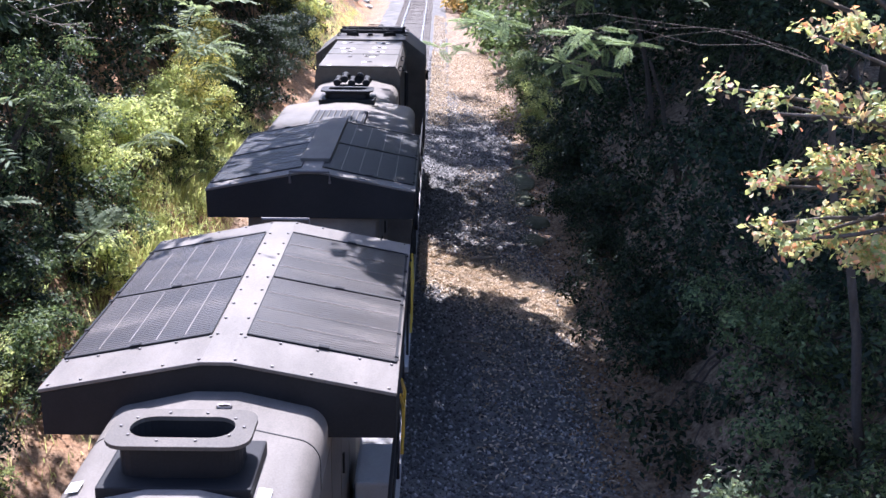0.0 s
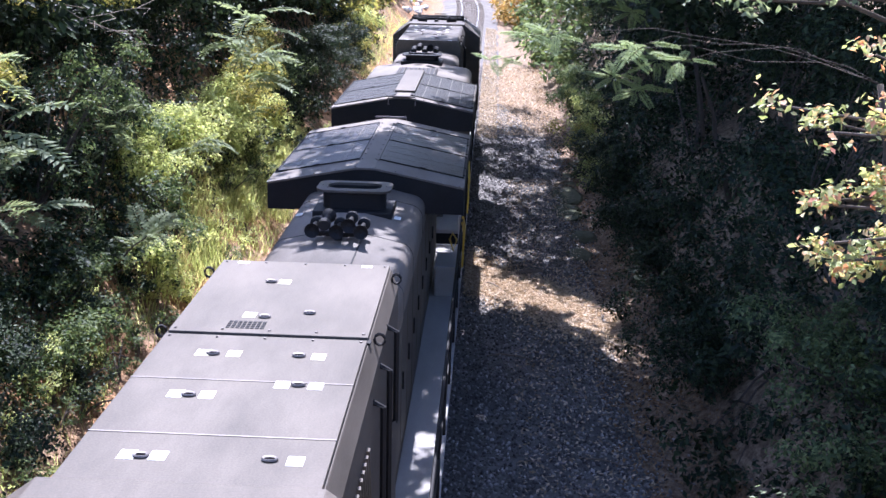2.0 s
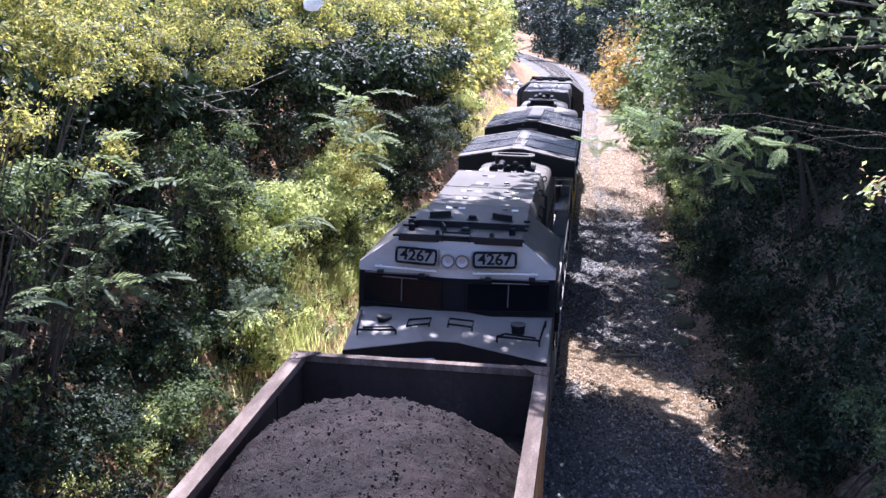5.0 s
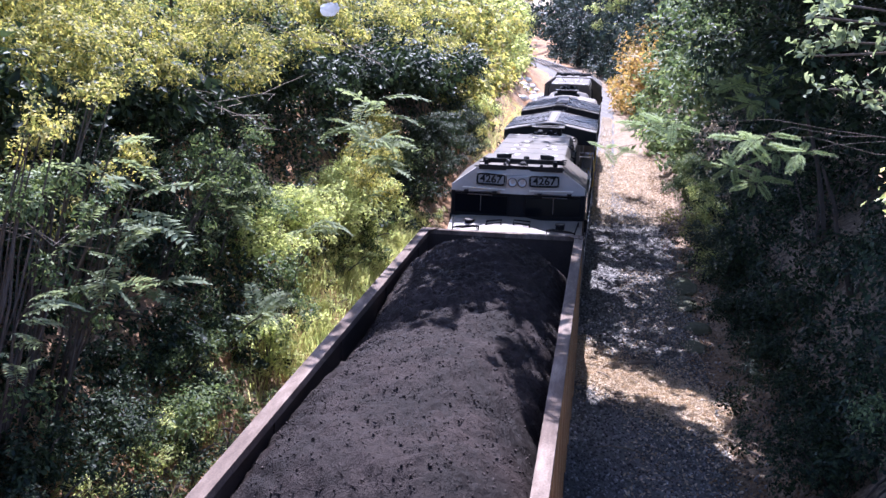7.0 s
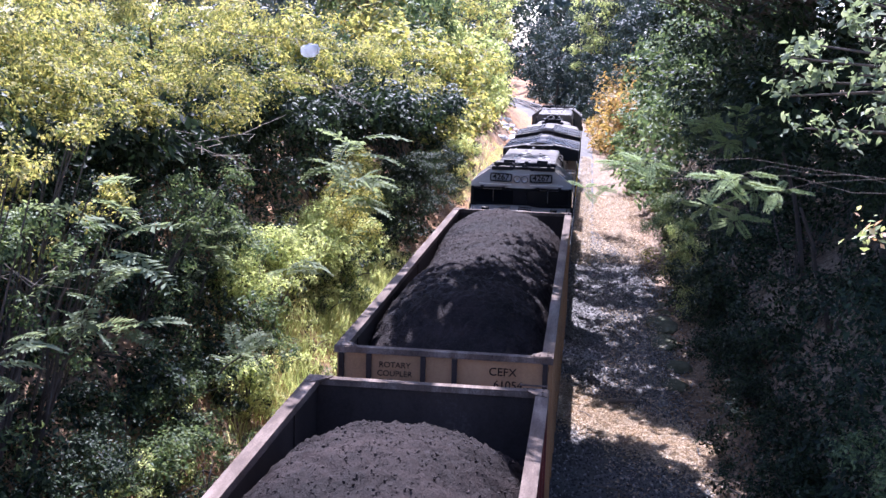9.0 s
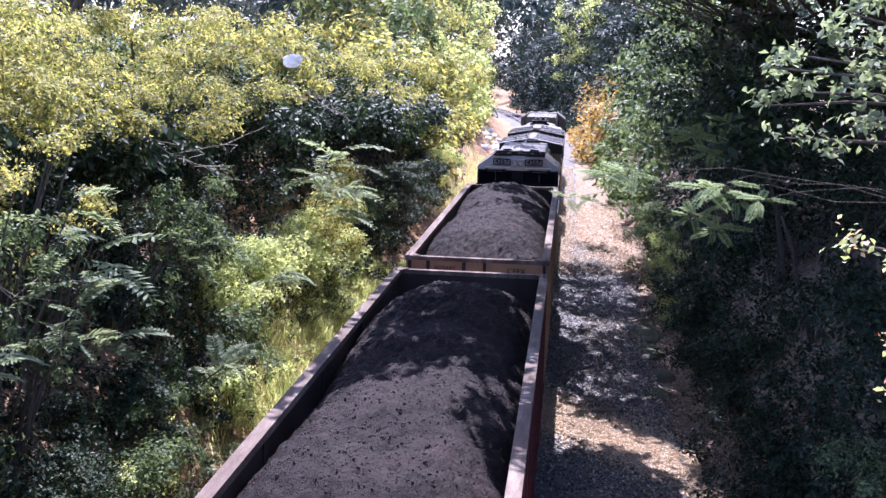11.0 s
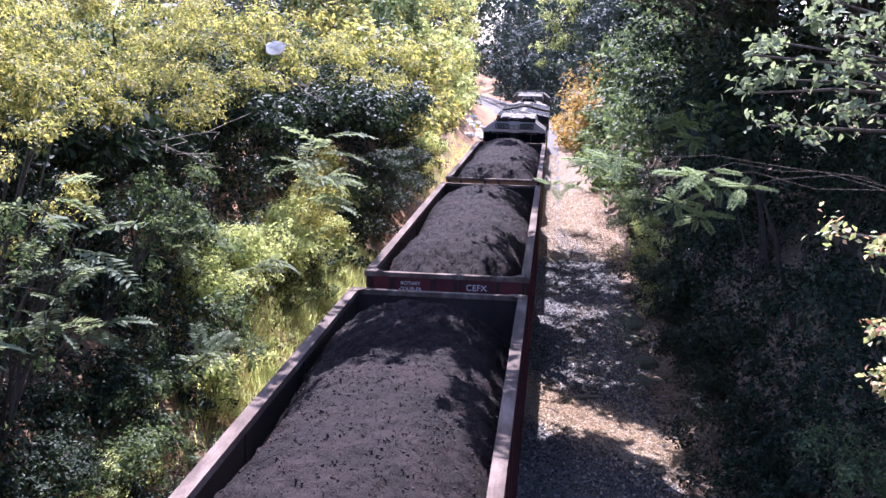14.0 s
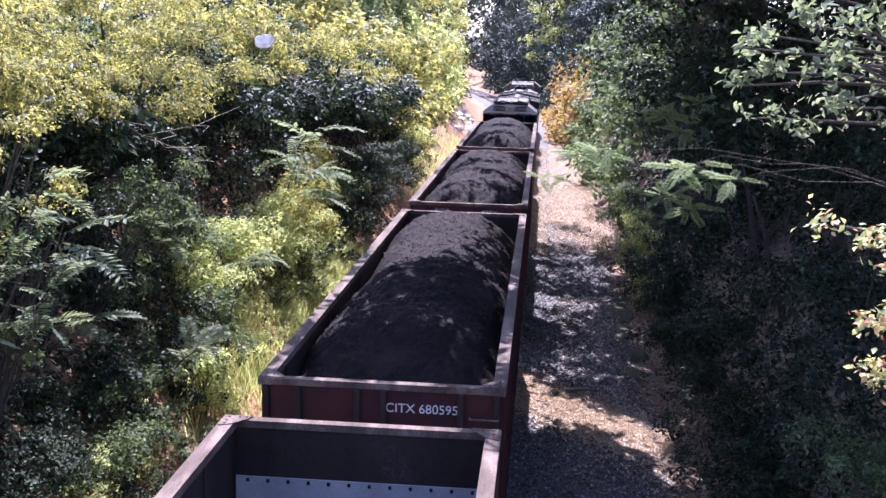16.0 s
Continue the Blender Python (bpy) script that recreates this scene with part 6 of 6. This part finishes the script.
tagged(new("straw_litter", raw_mesh("straw_litter", v, t, LEAF_STRAW)), "pale straw and leaf litter, half laid to brighten the sun patch", "leaf litter", kind="stuff")

# ivy over the bank, its green darkened for shade
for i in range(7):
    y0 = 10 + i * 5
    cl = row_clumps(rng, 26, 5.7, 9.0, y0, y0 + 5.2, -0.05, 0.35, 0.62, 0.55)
    bush((7.2, y0 + 2.5, gz(7.2, y0 + 2.5)), cl, 56, 0.125, LEAF_SHADE, "ivy in shade-darkened green creeping over the bank", 840 + i, "ivy", "ivy on the bank", split=5)

# dead sticks at the foot of the shaded bank, and on the ballast
r = np.random.default_rng(77)
for i in range(46):
    if i < 34:
        x, y = 5.1 + 0.5 * r.random(), 20.5 + 6 * r.random()
        L, a = 0.5 + 1.0 * r.random(), r.random() * 3.1
    else:
        x, y = 2.2 + 2.4 * r.random(), 14 + 30 * r.random()
        L, a = 0.3 + 0.6 * r.random(), r.random() * 6.2
    z = max(gz(x, y), float(ballast_top(x)) if x < 4.6 else -9) + 0.03
    x2, y2 = x + L * math.cos(a), y + L * math.sin(a)
    z2 = max(gz(x2, y2), float(ballast_top(x2)) if x2 < 4.6 else -9) + 0.03
    bm = bmesh.new()
    stick(bm, (x, y, z), (x2, y2, z2 + (0.15 * r.random() if i < 34 else 0)), r, 0.012 + 0.014 * r.random(), 0.06)
    single("fallen_stick", bm, TWIG, "dry grey-brown stick lying on the ground", "stick", "fallen sticks")

# mossy slab and a bleached log on the earth path
bm = bmesh.new()
bmesh.ops.create_icosphere(bm, subdivisions=3, radius=0.5)
for q in bm.verts:
    q.co = Vector((q.co.x * 0.9, q.co.y * 1.1, q.co.z * 0.22)) * (1 + 0.3 * noise.noise(q.co * 3))
ob = single("mossy_slab", bm, MOSS, "low mossy stone slab on the earth path", "stone", smooth=True)
ob.location = (4.72, 30.5, gz(4.72, 30.5) + 0.04)
for i, (x, y, w, L) in enumerate([(4.4, 33.0, 0.45, 1.0), (4.5, 35.2, 0.5, 1.3), (4.6, 37.8, 0.45, 1.2), (4.45, 28.6, 0.35, 0.6)]):
    bm = bmesh.new()
    bmesh.ops.create_icosphere(bm, subdivisions=3, radius=1.0)
    for q in bm.verts:
        k = 1 + 0.35 * noise.noise(q.co * 2.5 + Vector((3 * i, 0, 0)))
        q.co = Vector((q.co.x * w * k, q.co.y * L * k, q.co.z * 0.04 * k))
    ob = single("moss_mat", bm, MOSS, "flat grey-green moss mat at the ballast's edge", "moss", "moss at the ballast's edge", smooth=True)
    ob.location = (x, y, max(gz(x, y), float(ballast_top(x)) if x < 4.6 else -9) + 0.01)
for x, y, a, L in ((2.75, 26.5, 0.3, 0.7), (3.2, 33.0, 1.9, 0.6), (4.2, 36.5, 0.9, 0.9)):
    bm = bmesh.new()
    z = max(gz(x, y), float(ballast_top(x)) if x < 4.6 else -9) + 0.05
    tube(bm, limb_path((x, y, z), (x + L * math.cos(a), y + L * math.sin(a), z + 0.02), 0.02, r, 5), 0.05, 7, 0.035)
    single("fallen_log", bm, TWIG, "short bleached log lying on stones", "log", "fallen logs", smooth=True)

# bare grey twigs hanging out of the canopy
for i, pts in enumerate([[(-7.4, 22, 7.4), (-6.3, 20.5, 6.7), (-5.6, 20.6, 6.2), (-5.0, 22.0, 6.3), (-4.6, 24.0, 6.6)], [(-5.6, 20.6, 6.2), (-5.2, 21.4, 5.9), (-4.9, 22.4, 5.85)], [(-7.0, 13.5, 6.6), (-6.0, 13.0, 6.0), (-5.2, 13.0, 5.3), (-4.9, 13.6, 4.8)], [(-6.8, 11.8, 6.2), (-5.9, 12.2, 5.6), (-5.1, 13.0, 5.1)], [(-8.0, 27, 8.6), (-6.8, 27.5, 8.3), (-5.6, 28.5, 8.25), (-5.0, 30, 8.0)], [(-7.5, 30.0, 7.6), (-6.4, 30.5, 7.1), (-5.2, 31.5, 6.9), (-4.6, 33, 7.2)], [(-6.5, 33.0, 7.4), (-5.6, 34.5, 6.5), (-5.2, 36.0, 6.2)]]):
    bm = bmesh.new()
    dense = []
    for a, b in zip(pts, pts[1:]):
        dense += [Vector(a).lerp(Vector(b), k / 4) + Vector(r.normal(size=3) * 0.008) for k in range(4)]
    tube(bm, dense + [Vector(pts[-1])], 0.016, 5, 0.005)
    for k in range(5):
        p = dense[int(len(dense) * (0.25 + 0.14 * k))]
        tube(bm, [p, p + Vector((0.15 + 0.2 * r.random(), 0.3 * r.normal(), -0.25 * r.random())), p + Vector((0.3 + 0.3 * r.random(), 0.6 * r.normal(), -0.4 * r.random()))], 0.009, 4, 0.004)
    single("bare_branch", bm, TWIG, "thin bare grey branch hanging from the canopy", "branch", "bare branches")

# scrap of white plastic caught in the canopy
bm = bmesh.new()
bmesh.ops.create_icosphere(bm, subdivisions=3, radius=0.2)
for q in bm.verts:
    q.co = Vector((q.co.x * 1.15, q.co.y * 0.7, q.co.z * 0.75)) * (1 + 0.28 * noise.noise(q.co * 9)) + Vector((0, 0, 0.05 * noise.noise(q.co * 17)))
ob = single("plastic_bag", bm, PLASTIC, "crumpled white plastic bag caught in leaves", "bag", smooth=True)
ob.location = (-4.5, 25.7, 7.98)

# pale rubble beside the far track
for i in range(14):
    x, y = -5.6 + r.normal() * 0.7, 100 + r.normal() * 4
    bm = bmesh.new()
    bmesh.ops.create_icosphere(bm, subdivisions=2, radius=0.28 + 0.3 * r.random())
    for q in bm.verts:
        q.co *= 1 + 0.35 * noise.noise(q.co * 3 + Vector((i, 0, 0)))
        q.co.z *= 0.6
    ob = single("rubble_block", bm, DEBRIS, "bleached rubble block dumped beside the track", "rubble", "rubble beside the track")
    ob.location = (x, y, gz(x, y) + 0.08)

# tall trees standing beyond the bend, darkened for shade and haze
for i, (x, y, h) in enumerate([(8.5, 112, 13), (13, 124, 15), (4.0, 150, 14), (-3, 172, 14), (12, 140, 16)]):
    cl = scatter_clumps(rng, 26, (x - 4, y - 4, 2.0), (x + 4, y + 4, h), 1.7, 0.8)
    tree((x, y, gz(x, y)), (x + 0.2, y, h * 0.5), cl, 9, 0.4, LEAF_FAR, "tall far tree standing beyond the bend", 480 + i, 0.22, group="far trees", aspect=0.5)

# sunlit trees at both sides of the shaded gap over the bend
lit_far = np.random.default_rng(63)
for i, (x, y, x0, x1, z0, z1, m, n) in enumerate([(-9.5, 118, -10.5, -6.6, 3, 14, LEAF_LIME, 24), (-12.5, 146, -13, -8.6, 3, 15, LEAF_YELLOW, 24), (-9.0, 96, -10.5, -6.4, 4, 12, LEAF_YELLOW, 18), (4.5, 150, -0.8, 5, 5, 15, LEAF_LIME, 26), (-11.5, 84, -12, -8.0, 6, 13, LEAF_MID, 20)]):
    cl = scatter_clumps(lit_far, n, (x0, y - 3, z0), (x1, y + 3, z1), 1.2, 0.7)
    tree((x, y, gz(x, y)), (x + 0.3, y, 0.5 * (z0 + z1)), cl, 14, 0.26, m, "sunlit yellow-green tree beside the far bend", 570 + i, 0.24, group="far trees", aspect=0.5)

# far brush and woods beside and beyond the bend
for i in range(13):
    y0 = 58 + i * 11
    tx = float(track_x(y0 + 5))
    xe = tx + float(np.interp(y0 + 5, [60, 85, 120], [5.9, 4.7, 4.6]))
    hi = 6.5 if i not in (3, 4, 5) else 4.4
    xe -= 1.0 if i in (3, 4, 5) else 0.0
    cl = row_clumps(rng, 26, xe, xe + 6, y0, y0 + 12, 0.2, hi, 1.3) + row_clumps(rng, 8, xe - 0.6, xe + 0.6, y0, y0 + 12, 0.1, 1.2, 0.8)
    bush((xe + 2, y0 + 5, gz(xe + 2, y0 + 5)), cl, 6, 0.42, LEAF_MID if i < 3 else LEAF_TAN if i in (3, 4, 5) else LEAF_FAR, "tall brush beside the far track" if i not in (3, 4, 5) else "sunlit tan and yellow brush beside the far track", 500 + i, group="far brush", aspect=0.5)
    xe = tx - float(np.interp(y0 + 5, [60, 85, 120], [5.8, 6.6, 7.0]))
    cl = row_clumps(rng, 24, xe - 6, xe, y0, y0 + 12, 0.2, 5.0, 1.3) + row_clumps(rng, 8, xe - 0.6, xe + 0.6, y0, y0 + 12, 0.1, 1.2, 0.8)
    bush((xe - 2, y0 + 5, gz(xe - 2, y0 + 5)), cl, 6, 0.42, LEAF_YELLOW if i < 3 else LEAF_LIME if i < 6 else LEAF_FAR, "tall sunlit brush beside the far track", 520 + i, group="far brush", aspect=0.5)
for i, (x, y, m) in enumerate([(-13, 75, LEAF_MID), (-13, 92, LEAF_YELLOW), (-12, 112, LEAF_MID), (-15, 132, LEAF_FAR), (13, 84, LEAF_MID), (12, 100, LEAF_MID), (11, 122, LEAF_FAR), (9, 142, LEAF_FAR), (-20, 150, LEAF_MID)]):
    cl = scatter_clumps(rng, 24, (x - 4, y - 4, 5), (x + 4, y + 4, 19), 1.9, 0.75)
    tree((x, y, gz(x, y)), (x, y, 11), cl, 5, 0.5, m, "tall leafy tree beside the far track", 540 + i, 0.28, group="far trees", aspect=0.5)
cl = []
for _ in range(420):
    y = 150 + 230 * rng.random()
    tx = float(track_x(y))
    x = tx + rng.choice([-1, 1]) * (9 + 60 * rng.random() ** 1.5)
    if y > 290:
        x = -150 + 220 * rng.random()
    k = 2.2 + 2 * rng.random()
    cl.append((x, y, 1 + 24 * rng.random(), k, k, k * 0.9))
for _ in range(230):
    k = 3.0 + 2 * rng.random()
    cl.append((-95 + 130 * rng.random(), 300 + 40 * rng.random(), 30 * rng.random(), k, k, k))
for _ in range(90):
    k = 2.4 + 1.5 * rng.random()
    cl.append((-64 + 46 * rng.random(), 85 + 70 * rng.random(), 2 + 22 * rng.random(), k, k, k * 0.9))
# bluish-dark leaf stands for the shaded, hazy gap over the bend
foliage("far_woods", cl, 0.6, 1.3, LEAF_FAR, "distant woods round the bend, shade and haze in their colour", "woods", 600, kind="stuff", aspect=0.6)

# unseen woods and the road bridge behind the viewer, added to darken reflections
for i, (x, y) in enumerate([(-9, -17), (-9, -27), (-6, -38), (9, -17), (8.5, -27), (6, -38), (-1, -46)]):
    cl = scatter_clumps(rng, 18, (x - 3.5, y - 5, 1.5), (x + 3.5, y + 5, 13), 2.0, 0.8)
    tree((x, y, gz(x, y)), (x, y, 6), cl, 3, 0.65, LEAF_SHADE, "unseen leafy tree added behind the bridge", 640 + i, 0.22, group="trees behind the bridge", aspect=0.5)
CONCRETE = surface("weathered_concrete", [(0.3, (0.2, 0.19, 0.18)), (0.7, (0.34, 0.33, 0.31))], 1.2, 40, (0.7, 0.9), bump=0.3)
bm = bmesh.new()
box(bm, -16, 16, -9.5, -0.7, 5.7, 6.45)
bridge = single("bridge_deck", bm, CONCRETE, "plain weathered concrete road bridge deck", "bridge", kind="structure", bevel=0.03)
for y in (-9.5, -1.0):
    bm = bmesh.new()
    box(bm, -16, 16, y, y + 0.3, 6.454, 7.3)
    part("parapet", bm, CONCRETE, bridge, bevel=0.03)

# ---- movement ----


def track_pose(at, turned=False):
    return pose(float(track_x(at)), at, 0, 0, 0, track_turn(at) + (180 if turned else 0))


def motions():
    for ob, y, turned in TRAIN:
        walk(ob, [(t, track_pose(y + s, turned)) for t, s in RUN])
    speed = (RUN[-1][1] - RUN[0][1]) / 16.0
    for ob, y, radius, turned in AXLES:
        turn = math.degrees(speed / radius) * (1 if turned else -1)
        n = int(16.0 * abs(turn) / 75) + 1
        walk(ob, [(16.0 * i / n, pose(0, y, radius, turn * 16.0 * i / n)) for i in range(n + 1)])


motions()
